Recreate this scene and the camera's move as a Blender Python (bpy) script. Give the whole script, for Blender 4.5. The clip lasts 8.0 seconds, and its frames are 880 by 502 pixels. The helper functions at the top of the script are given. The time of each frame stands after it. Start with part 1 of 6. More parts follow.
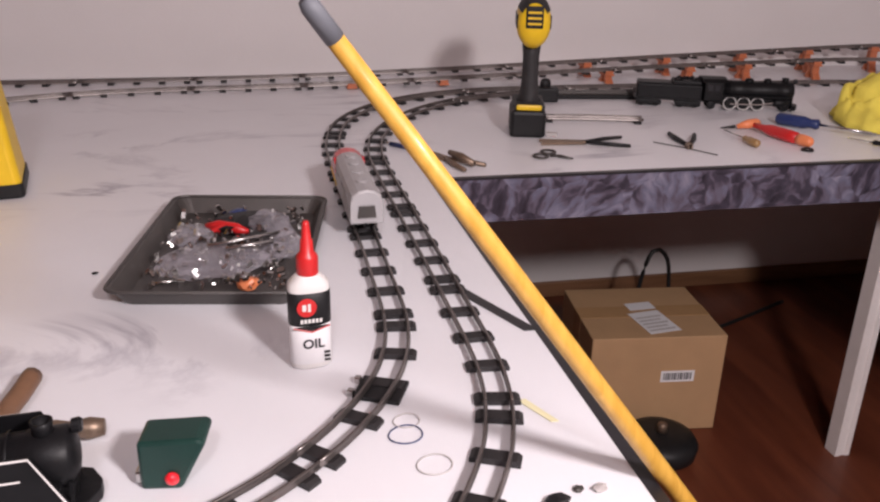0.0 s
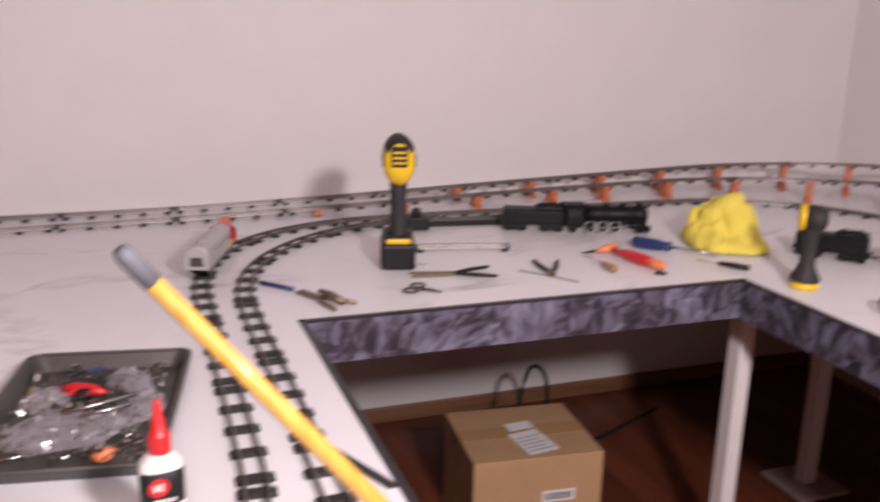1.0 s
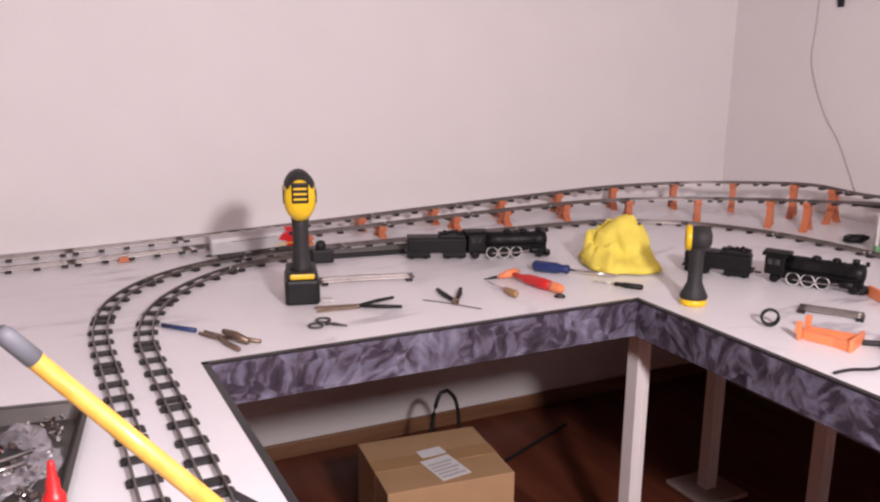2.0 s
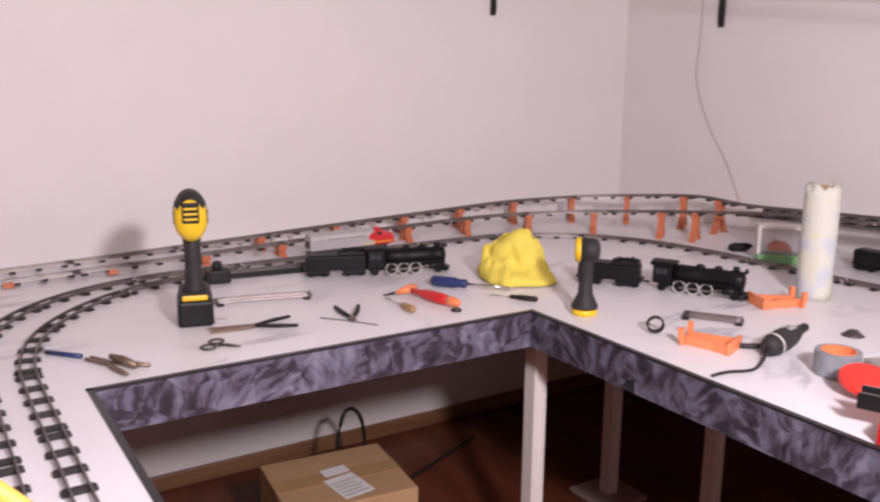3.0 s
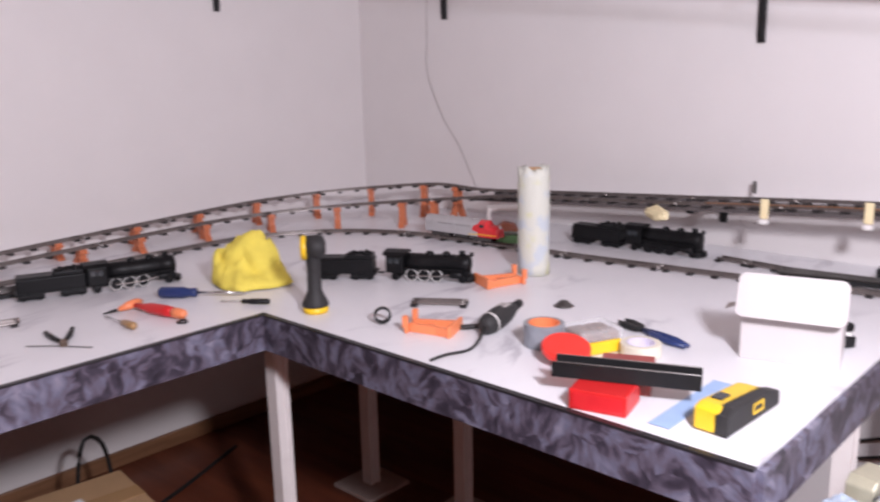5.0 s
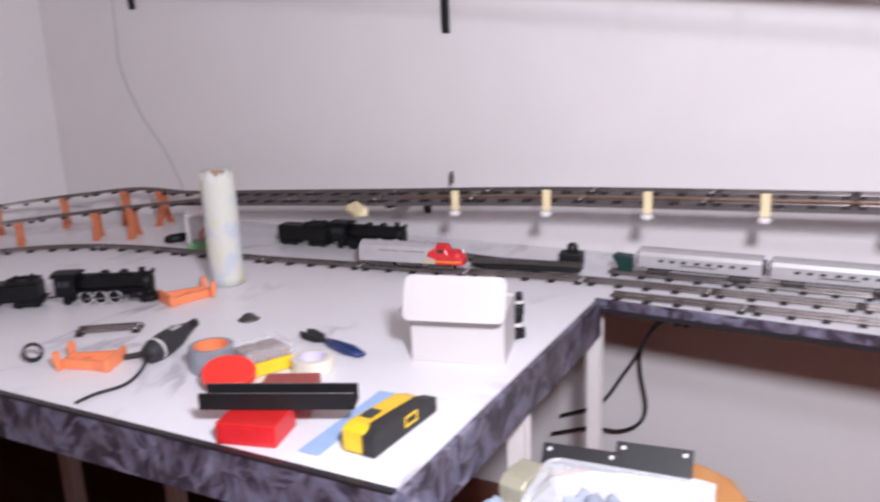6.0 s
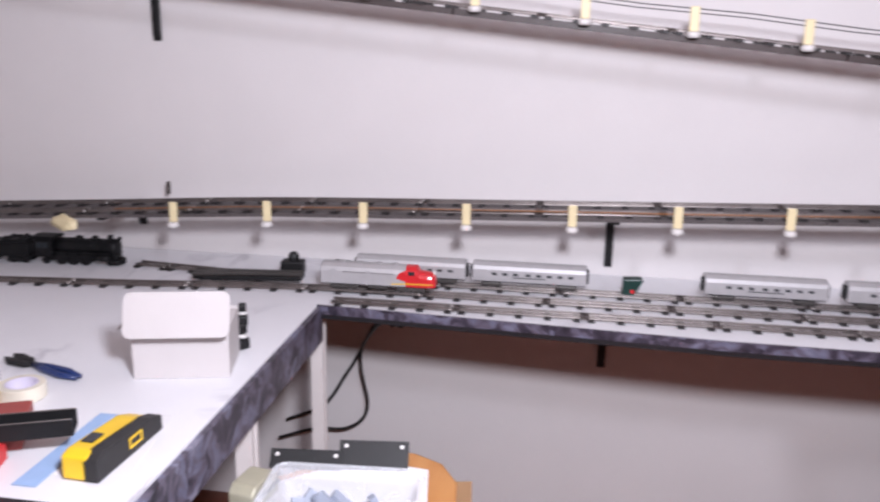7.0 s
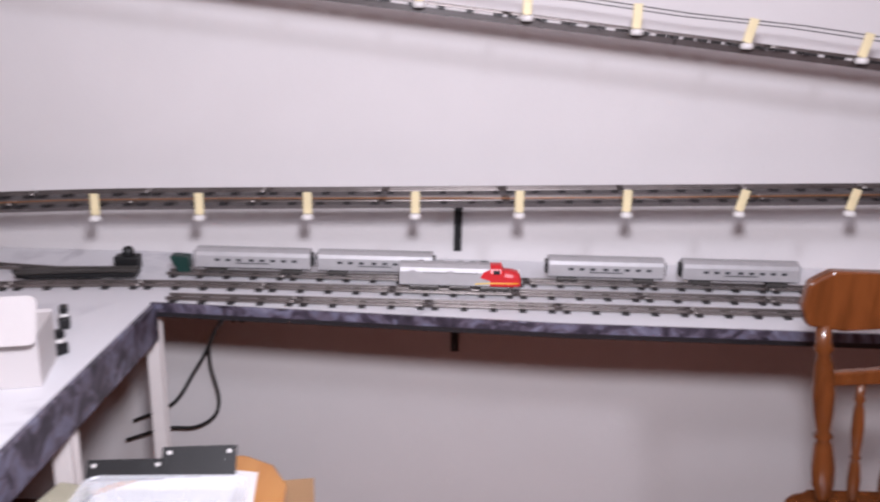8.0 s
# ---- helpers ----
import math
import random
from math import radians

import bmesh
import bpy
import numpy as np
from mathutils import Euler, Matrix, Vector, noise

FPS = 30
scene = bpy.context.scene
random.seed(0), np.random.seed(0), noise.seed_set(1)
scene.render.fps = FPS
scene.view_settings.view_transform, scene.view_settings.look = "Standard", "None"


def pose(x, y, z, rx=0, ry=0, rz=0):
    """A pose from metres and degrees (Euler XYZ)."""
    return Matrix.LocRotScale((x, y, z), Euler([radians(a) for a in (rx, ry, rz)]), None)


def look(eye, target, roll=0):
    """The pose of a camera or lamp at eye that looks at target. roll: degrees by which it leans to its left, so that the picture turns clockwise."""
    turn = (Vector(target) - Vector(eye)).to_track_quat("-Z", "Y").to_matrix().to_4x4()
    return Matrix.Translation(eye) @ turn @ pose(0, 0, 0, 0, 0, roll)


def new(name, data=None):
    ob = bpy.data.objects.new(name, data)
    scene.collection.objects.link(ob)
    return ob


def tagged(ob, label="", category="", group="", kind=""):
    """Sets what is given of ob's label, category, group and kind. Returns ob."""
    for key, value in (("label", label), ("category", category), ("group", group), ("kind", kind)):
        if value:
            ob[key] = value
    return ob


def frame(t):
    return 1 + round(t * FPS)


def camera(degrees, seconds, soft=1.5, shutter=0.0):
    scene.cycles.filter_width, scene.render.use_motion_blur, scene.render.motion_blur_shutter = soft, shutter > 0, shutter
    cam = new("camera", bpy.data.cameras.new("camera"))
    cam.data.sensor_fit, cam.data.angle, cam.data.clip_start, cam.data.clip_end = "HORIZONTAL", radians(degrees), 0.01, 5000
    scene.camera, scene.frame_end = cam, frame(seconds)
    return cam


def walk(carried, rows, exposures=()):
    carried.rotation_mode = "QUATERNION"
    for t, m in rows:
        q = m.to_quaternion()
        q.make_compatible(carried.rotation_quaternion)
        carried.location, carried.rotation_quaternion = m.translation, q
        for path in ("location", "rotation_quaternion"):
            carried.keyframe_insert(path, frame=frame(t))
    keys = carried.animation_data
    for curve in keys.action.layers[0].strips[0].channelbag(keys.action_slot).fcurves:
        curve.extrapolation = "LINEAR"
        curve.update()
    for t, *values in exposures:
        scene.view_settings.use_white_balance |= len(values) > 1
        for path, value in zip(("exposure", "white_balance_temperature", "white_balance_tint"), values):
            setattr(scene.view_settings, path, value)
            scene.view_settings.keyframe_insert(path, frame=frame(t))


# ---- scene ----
cam = camera(55.4, 8.0, soft=2.3, shutter=0.5)
PATH = [
    (0, (0.212, 0.267, 1.021), (0.616, 2.076, 0.268), 1.3),
    (0.5, (0.214, 0.27, 1.027), (0.628, 2.095, 0.321), 1.5),
    (0.7, (0.224, 0.268, 1.055), (0.7, 2.116, 0.455), 1.3),
    (0.9, (0.239, 0.222, 1.076), (0.839, 2.054, 0.545), 0.1),
    (1, (0.244, 0.257, 1.083), (0.91, 2.07, 0.566), 1.4),
    (1.2, (0.252, 0.25, 1.097), (1.034, 2.022, 0.601), 1.8),
    (2.3, (0.253, 0.225, 1.11), (1.138, 1.96, 0.658), 0.5),
    (2.5, (0.264, 0.214, 1.112), (1.183, 1.934, 0.671), 0.5),
    (3, (0.283, 0.204, 1.11), (1.323, 1.859, 0.686), 0.5),
    (3.5, (0.293, 0.198, 1.11), (1.43, 1.791, 0.697), 0.7),
    (4, (0.313, 0.185, 1.112), (1.568, 1.685, 0.699), 0.6),
    (4.2, (0.328, 0.172, 1.109), (1.66, 1.607, 0.697), 0.5),
    (5.3, (0.442, 0.116, 1.12), (1.956, 1.329, 0.632), -3.4),
    (5.4, (0.468, 0.105, 1.121), (2.034, 1.242, 0.615), -3.7),
    (5.5, (0.494, 0.093, 1.121), (2.079, 1.195, 0.6), -3.9),
    (6, (0.578, 0.034, 1.134), (2.289, 0.942, 0.638), -2.2),
    (6.5, (0.561, 0.012, 1.159), (2.378, 0.67, 0.644), 0.3),
    (7, (0.522, 0.012, 1.171), (2.436, 0.299, 0.666), 1.0),
    (7.5, (0.517, -0.017, 1.175), (2.438, 0.16, 0.648), 0.1),
    (8, (0.568, -0.08, 1.182), (2.491, -0.054, 0.634), 1.3),
]
walk(cam, [(t, look(eye, target, roll)) for t, eye, target, roll in PATH],
     exposures=[(0.0, -0.08, 6550, 18), (1.0, 0.30, 6600, 21), (2.5, 0.52, 6480, 21), (4.2, 0.50, 6250, 18), (5.5, 0.36, 5880, 15), (6.5, 0.22, 5800, 13), (8.0, 0.08, 5870, 15)])

H = 0.63          # table top
BACK, SIDE = 2.42, 2.44   # back wall y, side wall x
LEFT, FRONT, CEIL = -1.5, -2.6, 2.35
FZ = -0.04        # floor
Z = Vector((0, 0, 1))

# ---- light ----
world = bpy.data.worlds.new("room_dark")
world.use_nodes = True
world.node_tree.nodes["Background"].inputs[0].default_value = (0.6, 0.65, 0.75, 1)
world.node_tree.nodes["Background"].inputs[1].default_value = 0.15
scene.world = world
# Key light: source unseen, its spot worked out from cast shadows.
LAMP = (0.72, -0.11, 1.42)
# Fill light: unseen, added to even out the upper walls.
FILLP = (0.05, -0.80, 2.20)
for nm, spot, watts, tint, size in (("unseen_key_light", LAMP, 88.0, (1.0, 0.945, 0.93), 0.075), ("unseen_fill_light", FILLP, 50.0, (0.98, 0.96, 1.0), 0.14)):
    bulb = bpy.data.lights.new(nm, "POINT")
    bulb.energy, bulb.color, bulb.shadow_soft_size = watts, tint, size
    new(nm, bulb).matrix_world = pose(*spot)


# ---- mesh helpers ----
def bm_new():
    return bmesh.new()


def finish(name, bm, material, parent=None, label="", smooth=False, m=None):
    bmesh.ops.recalc_face_normals(bm, faces=bm.faces)
    me = bpy.data.meshes.new(name)
    bm.to_mesh(me)
    bm.free()
    for f in me.polygons:
        f.use_smooth = smooth
    me.materials.append(material)
    ob = new(name, me)
    if parent is not None:
        ob.parent = parent
    if m is not None:
        ob.matrix_local = m
    if label:
        ob["label"] = label
    return ob


def part(name, bm, material, parent, label="", smooth=False):
    return finish(name, bm, material, parent, label, smooth)


def thing(name, label, category, m=None, group="", kind=""):
    ob = new(name)
    ob.empty_display_size = 0.05
    if m is not None:
        ob.matrix_world = m
    return tagged(ob, label, category, group, kind)


def box(bm, x0, y0, z0, x1, y1, z1, bevel=0.0, m=None, seg=2):
    r = bmesh.ops.create_cube(bm, size=1)
    vs = r["verts"]
    bmesh.ops.scale(bm, vec=(x1 - x0, y1 - y0, z1 - z0), verts=vs)
    bmesh.ops.translate(bm, vec=((x0 + x1) / 2, (y0 + y1) / 2, (z0 + z1) / 2), verts=vs)
    if bevel:
        es = list({e for v in vs for e in v.link_edges})
        out = bmesh.ops.bevel(bm, geom=es, offset=bevel, segments=seg, affect="EDGES", profile=0.5)
        vs = list({v for f in out["faces"] for v in f.verts} | {v for v in vs if v.is_valid})
    if m is not None:
        bmesh.ops.transform(bm, matrix=m, verts=[v for v in vs if v.is_valid])
    return vs


def lathe(bm, prof, n=20, m=None, cap=True):
    """Rings of (radius, height) turned round z."""
    rings = []
    for r, z in prof:
        rings.append([bm.verts.new((r * math.cos(2 * math.pi * k / n), r * math.sin(2 * math.pi * k / n), z)) for k in range(n)])
    for a, b in zip(rings, rings[1:]):
        for k in range(n):
            bm.faces.new((a[k], a[(k + 1) % n], b[(k + 1) % n], b[k]))
    if cap:
        bm.faces.new(rings[0][::-1])
        bm.faces.new(rings[-1])
    if m is not None:
        bmesh.ops.transform(bm, matrix=m, verts=[v for r in rings for v in r])
    return bm


def cyl(bm, r, z0, z1, n=20, m=None, bevel=0.0):
    if bevel:
        return lathe(bm, [(r - bevel, z0), (r, z0 + bevel), (r, z1 - bevel), (r - bevel, z1)], n, m)
    return lathe(bm, [(r, z0), (r, z1)], n, m)


def sweep(bm, pts, prof, closed=False, scale=None, up=Z):
    """A profile of (across, up) swept along points."""
    pts = [Vector(p) for p in pts]
    rings, count = [], len(pts)
    for i, p in enumerate(pts):
        a = pts[(i - 1) % count] if closed else pts[max(i - 1, 0)]
        b = pts[(i + 1) % count] if closed else pts[min(i + 1, count - 1)]
        d = (b - a).normalized()
        u = up if abs(d.dot(up)) < 0.97 else Vector((1, 0, 0))
        side = d.cross(u).normalized()
        top = side.cross(d).normalized()
        k = scale[i] if scale else 1.0
        rings.append([bm.verts.new(p + side * (x * k) + top * (y * k)) for x, y in prof])
    n = len(prof)
    pairs = list(zip(rings, rings[1:])) + ([(rings[-1], rings[0])] if closed else [])
    for a, b in pairs:
        for k in range(n):
            bm.faces.new((a[k], a[(k + 1) % n], b[(k + 1) % n], b[k]))
    if not closed:
        bm.faces.new(rings[0][::-1])
        bm.faces.new(rings[-1])


def circle(r, n=8):
    return [(r * math.cos(2 * math.pi * k / n), r * math.sin(2 * math.pi * k / n)) for k in range(n)]


def tube(bm, pts, r, n=8, closed=False, scale=None):
    sweep(bm, pts, circle(r, n), closed, scale)


def prism(bm, poly, z0, z1, m=None, bevel=0.0):
    """A polygon in x, y pulled up from z0 to z1."""
    lo = [bm.verts.new((x, y, z0)) for x, y in poly]
    hi = [bm.verts.new((x, y, z1)) for x, y in poly]
    n = len(poly)
    fs = [bm.faces.new(lo[::-1]), bm.faces.new(hi)]
    for k in range(n):
        fs.append(bm.faces.new((lo[k], lo[(k + 1) % n], hi[(k + 1) % n], hi[k])))
    vs = lo + hi
    if bevel:
        out = bmesh.ops.bevel(bm, geom=list({e for f in fs for e in f.edges}), offset=bevel, segments=2, affect="EDGES", profile=0.5)
        vs = list({v for f in out["faces"] for v in f.verts} | {v for v in vs if v.is_valid})
    if m is not None:
        bmesh.ops.transform(bm, matrix=m, verts=vs)
    return vs


def smooth_path(ctrl, step=0.012):
    """Catmull-Rom through the control points, at even steps."""
    c = [Vector(p) for p in ctrl]
    c = [2 * c[0] - c[1]] + c + [2 * c[-1] - c[-2]]
    fine = []
    for i in range(1, len(c) - 2):
        p0, p1, p2, p3 = c[i - 1:i + 3]
        for k in range(24):
            t = k / 24
            fine.append(0.5 * ((2 * p1) + (p2 - p0) * t + (2 * p0 - 5 * p1 + 4 * p2 - p3) * t * t + (3 * p1 - p0 - 3 * p2 + p3) * t ** 3))
    fine.append(c[-2])
    out, run = [fine[0]], 0.0
    for a, b in zip(fine, fine[1:]):
        d, left = (b - a).length, step - run
        while d >= left and d > 0:
            out.append(a + (b - a) * (left / d))
            a, d, left = out[-1], (b - out[-1]).length, step
        run = step - left + d
    if (out[-1] - fine[-1]).length > step * 0.3:
        out.append(fine[-1])
    return out


# ---- materials ----
def mat(name, colour, rough=0.5, metal=0.0, var=0.12, scale=40.0, bump=0.0, bscale=200.0, coat=0.0, alpha=1.0, trans=0.0, emit=0.0, second=None, island=False, rvar=0.1, spec=0.5):
    m = bpy.data.materials.new(name)
    m.use_nodes = True
    nt = m.node_tree
    p = nt.nodes["Principled BSDF"]
    tc = nt.nodes.new("ShaderNodeTexCoord")
    n1 = nt.nodes.new("ShaderNodeTexNoise")
    n1.inputs["Scale"].default_value, n1.inputs["Detail"].default_value = scale, 6.0
    n2 = nt.nodes.new("ShaderNodeTexNoise")
    n2.inputs["Scale"].default_value, n2.inputs["Detail"].default_value = scale * 0.13, 3.0
    nt.links.new(tc.outputs["Object"], n1.inputs["Vector"])
    nt.links.new(tc.outputs["Object"], n2.inputs["Vector"])
    add = nt.nodes.new("ShaderNodeMath")
    add.operation = "ADD"
    nt.links.new(n1.outputs["Fac"], add.inputs[0])
    nt.links.new(n2.outputs["Fac"], add.inputs[1])
    ramp = nt.nodes.new("ShaderNodeValToRGB")
    lo = [c * (1 - var) for c in colour] if second is None else colour
    hi = [min(1.0, c * (1 + var)) for c in colour] if second is None else second
    ramp.color_ramp.elements[0].position, ramp.color_ramp.elements[0].color = 0.32, (*lo, 1)
    ramp.color_ramp.elements[1].position, ramp.color_ramp.elements[1].color = 0.68, (*hi, 1)
    half = nt.nodes.new("ShaderNodeMath")
    half.operation, half.inputs[1].default_value = "MULTIPLY", 0.5
    nt.links.new(add.outputs[0], half.inputs[0])
    nt.links.new(half.outputs[0], ramp.inputs["Fac"])
    nt.links.new(ramp.outputs["Color"], p.inputs["Base Color"])
    rr = nt.nodes.new("ShaderNodeMapRange")
    rr.inputs["To Min"].default_value, rr.inputs["To Max"].default_value = max(0.02, rough - rvar), min(1.0, rough + rvar)
    nt.links.new(n2.outputs["Fac"], rr.inputs["Value"])
    nt.links.new(rr.outputs["Result"], p.inputs["Roughness"])
    p.inputs["Metallic"].default_value = metal
    p.inputs["Specular IOR Level"].default_value = spec
    p.inputs["Coat Weight"].default_value = coat
    p.inputs["Transmission Weight"].default_value = trans
    p.inputs["Alpha"].default_value = alpha
    if emit:
        p.inputs["Emission Color"].default_value = (*colour, 1)
        p.inputs["Emission Strength"].default_value = emit
    if bump:
        nb = nt.nodes.new("ShaderNodeTexNoise")
        nb.inputs["Scale"].default_value, nb.inputs["Detail"].default_value = bscale, 4.0
        nt.links.new(tc.outputs["Object"], nb.inputs["Vector"])
        b = nt.nodes.new("ShaderNodeBump")
        b.inputs["Strength"].default_value, b.inputs["Distance"].default_value = bump, 0.002
        nt.links.new(nb.outputs["Fac"], b.inputs["Height"])
        nt.links.new(b.outputs["Normal"], p.inputs["Normal"])
    return m


def marble_mat():
    """White marble-print vinyl with thin grey veins."""
    m = mat("marble_vinyl", (0.76, 0.76, 0.79), 0.36, var=0.03, scale=9.0, bump=0.05, bscale=90.0)
    nt = m.node_tree
    p = nt.nodes["Principled BSDF"]
    base = p.inputs["Base Color"].links[0].from_socket
    tc = [n for n in nt.nodes if n.type == "TEX_COORD"][0]
    mp = nt.nodes.new("ShaderNodeMapping")
    mp.inputs["Rotation"].default_value = (0, 0, 0.7)
    mp.inputs["Scale"].default_value = (1.0, 2.1, 1.0)
    nt.links.new(tc.outputs["Object"], mp.inputs["Vector"])
    nz = nt.nodes.new("ShaderNodeTexNoise")
    nz.inputs["Scale"].default_value, nz.inputs["Detail"].default_value, nz.inputs["Roughness"].default_value = 1.9, 7.0, 0.58
    nz.inputs["Distortion"].default_value = 0.9
    nt.links.new(mp.outputs["Vector"], nz.inputs["Vector"])
    vein = nt.nodes.new("ShaderNodeValToRGB")
    e = vein.color_ramp.elements
    e[0].position, e[0].color = 0.462, (0, 0, 0, 1)
    e[1].position, e[1].color = 0.538, (0, 0, 0, 1)
    mid = vein.color_ramp.elements.new(0.5)
    mid.color = (1, 1, 1, 1)
    nt.links.new(nz.outputs["Fac"], vein.inputs["Fac"])
    patch = nt.nodes.new("ShaderNodeTexNoise")
    patch.inputs["Scale"].default_value, patch.inputs["Detail"].default_value = 4.3, 2.0
    nt.links.new(tc.outputs["Object"], patch.inputs["Vector"])
    pr = nt.nodes.new("ShaderNodeMapRange")
    pr.inputs["From Min"].default_value, pr.inputs["From Max"].default_value = 0.52, 0.70
    nt.links.new(patch.outputs["Fac"], pr.inputs["Value"])
    mul = nt.nodes.new("ShaderNodeMath")
    mul.operation = "MULTIPLY"
    nt.links.new(vein.outputs["Color"], mul.inputs[0])
    nt.links.new(pr.outputs["Result"], mul.inputs[1])
    k = nt.nodes.new("ShaderNodeMath")
    k.operation, k.inputs[1].default_value = "MULTIPLY", 0.8
    nt.links.new(mul.outputs[0], k.inputs[0])
    mix = nt.nodes.new("ShaderNodeMix")
    mix.data_type = "RGBA"
    mix.inputs["B"].default_value = (0.36, 0.35, 0.40, 1)
    nt.links.new(k.outputs[0], mix.inputs["Factor"])
    nt.links.new(base, mix.inputs["A"])
    nt.links.new(mix.outputs["Result"], p.inputs["Base Color"])
    return m


def swirl_mat():
    """Grey and purple leaf-print vinyl of the table skirt: strokes that turn from leaf to leaf."""
    m = mat("leaf_vinyl", (0.2, 0.19, 0.26), 0.42, var=0.3, scale=30.0)
    nt = m.node_tree
    p = nt.nodes["Principled BSDF"]
    tc = [n for n in nt.nodes if n.type == "TEX_COORD"][0]
    warp = nt.nodes.new("ShaderNodeTexNoise")
    warp.inputs["Scale"].default_value, warp.inputs["Detail"].default_value = 24.0, 3.0
    nt.links.new(tc.outputs["Object"], warp.inputs["Vector"])
    bend = nt.nodes.new("ShaderNodeMixRGB")
    bend.blend_type, bend.inputs[0].default_value = "ADD", 0.03
    nt.links.new(tc.outputs["Object"], bend.inputs[1])
    nt.links.new(warp.outputs["Color"], bend.inputs[2])
    cell = nt.nodes.new("ShaderNodeTexVoronoi")
    cell.inputs["Scale"].default_value = 19.0
    nt.links.new(bend.outputs["Color"], cell.inputs["Vector"])
    turn = nt.nodes.new("ShaderNodeMath")
    turn.operation, turn.inputs[1].default_value = "MULTIPLY", 6.28
    nt.links.new(cell.outputs["Color"], turn.inputs[0])
    spin = nt.nodes.new("ShaderNodeVectorRotate")
    spin.rotation_type = "AXIS_ANGLE"
    spin.inputs["Axis"].default_value = (0.7, 0.7, 0.2)
    nt.links.new(bend.outputs["Color"], spin.inputs["Vector"])
    nt.links.new(turn.outputs[0], spin.inputs["Angle"])
    long = nt.nodes.new("ShaderNodeMapping")
    long.inputs["Scale"].default_value = (20.0, 20.0, 75.0)
    nt.links.new(spin.outputs["Vector"], long.inputs["Vector"])
    stroke = nt.nodes.new("ShaderNodeTexNoise")
    stroke.inputs["Scale"].default_value, stroke.inputs["Detail"].default_value = 1.0, 2.0
    nt.links.new(long.outputs["Vector"], stroke.inputs["Vector"])
    big = nt.nodes.new("ShaderNodeTexNoise")
    big.inputs["Scale"].default_value, big.inputs["Detail"].default_value = 13.0, 2.0
    nt.links.new(tc.outputs["Object"], big.inputs["Vector"])
    both = nt.nodes.new("ShaderNodeMix")
    both.inputs["Factor"].default_value = 0.38
    nt.links.new(stroke.outputs["Fac"], both.inputs["A"])
    nt.links.new(big.outputs["Fac"], both.inputs["B"])
    r = nt.nodes.new("ShaderNodeValToRGB")
    e = r.color_ramp.elements
    e[0].position, e[0].color = 0.34, (0.020, 0.017, 0.026, 1)
    e[1].position, e[1].color = 0.68, (0.25, 0.235, 0.30, 1)
    for pos, col in ((0.45, (0.050, 0.042, 0.062, 1)), (0.51, (0.115, 0.098, 0.135, 1)), (0.56, (0.13, 0.13, 0.19, 1))):
        r.color_ramp.elements.new(pos).color = col
    nt.links.new(both.outputs["Result"], r.inputs["Fac"])
    nt.links.new(r.outputs["Color"], p.inputs["Base Color"])
    return m


def wood_mat(name, a, b, rough=0.35, scale=6.0, along="x", coat=0.2):
    m = mat(name, a, rough, var=0.2, coat=coat)
    nt = m.node_tree
    p = nt.nodes["Principled BSDF"]
    tc = [n for n in nt.nodes if n.type == "TEX_COORD"][0]
    mp = nt.nodes.new("ShaderNodeMapping")
    s = {"x": (0.12, 1, 1), "y": (1, 0.12, 1), "z": (1, 1, 0.12)}[along]
    mp.inputs["Scale"].default_value = [v * scale for v in s]
    nt.links.new(tc.outputs["Object"], mp.inputs["Vector"])
    n = nt.nodes.new("ShaderNodeTexNoise")
    n.inputs["Scale"].default_value, n.inputs["Detail"].default_value, n.inputs["Distortion"].default_value = 5.0, 8.0, 0.6
    nt.links.new(mp.outputs["Vector"], n.inputs["Vector"])
    r = nt.nodes.new("ShaderNodeValToRGB")
    r.color_ramp.elements[0].position, r.color_ramp.elements[0].color = 0.35, (*a, 1)
    r.color_ramp.elements[1].position, r.color_ramp.elements[1].color = 0.65, (*b, 1)
    nt.links.new(n.outputs["Fac"], r.inputs["Fac"])
    nt.links.new(r.outputs["Color"], p.inputs["Base Color"])
    return m


WALL = mat("wall_paint", (0.72, 0.69, 0.685), 0.75, var=0.025, scale=7.0, bump=0.15, bscale=160.0)
# Browns for unseen surfaces, set to darken and redden bounced light.
BOUNCE_BROWN = wood_mat("bounce_brown_wood", (0.12, 0.038, 0.022), (0.18, 0.065, 0.038), 0.5, 4.0, "z", 0.1)
CEILM = mat("bounce_toned_ceiling", (0.30, 0.22, 0.19), 0.85, var=0.03, scale=5.0, bump=0.2, bscale=120.0)
FLOOR = wood_mat("red_brown_floor", (0.095, 0.022, 0.010), (0.16, 0.042, 0.018), 0.5, 3.0, "y", 0.1)
BASE = wood_mat("brown_baseboard", (0.16, 0.075, 0.035), (0.24, 0.12, 0.06), 0.45, 6.0, "x", 0.1)
MARBLE, SWIRL = marble_mat(), swirl_mat()
TRIM = mat("black_edge_trim", (0.018, 0.017, 0.02), 0.4)
POST = mat("white_painted_post", (0.76, 0.72, 0.70), 0.5, var=0.06, scale=20.0)
PLATE = mat("post_plate_wood", (0.42, 0.33, 0.29), 0.6, var=0.12)
RAIL = mat("dull_steel_rail", (0.22, 0.195, 0.185), 0.36, 0.85, var=0.25, scale=60.0)
TIE = mat("black_tie", (0.022, 0.020, 0.021), 0.5, 0.2, var=0.3, scale=80.0)
ORANGE = mat("orange_brown_plastic", (0.55, 0.17, 0.075), 0.42, var=0.15, scale=35.0)
ORANGE2 = mat("bright_orange_plastic", (0.82, 0.25, 0.10), 0.4, var=0.08, scale=35.0)
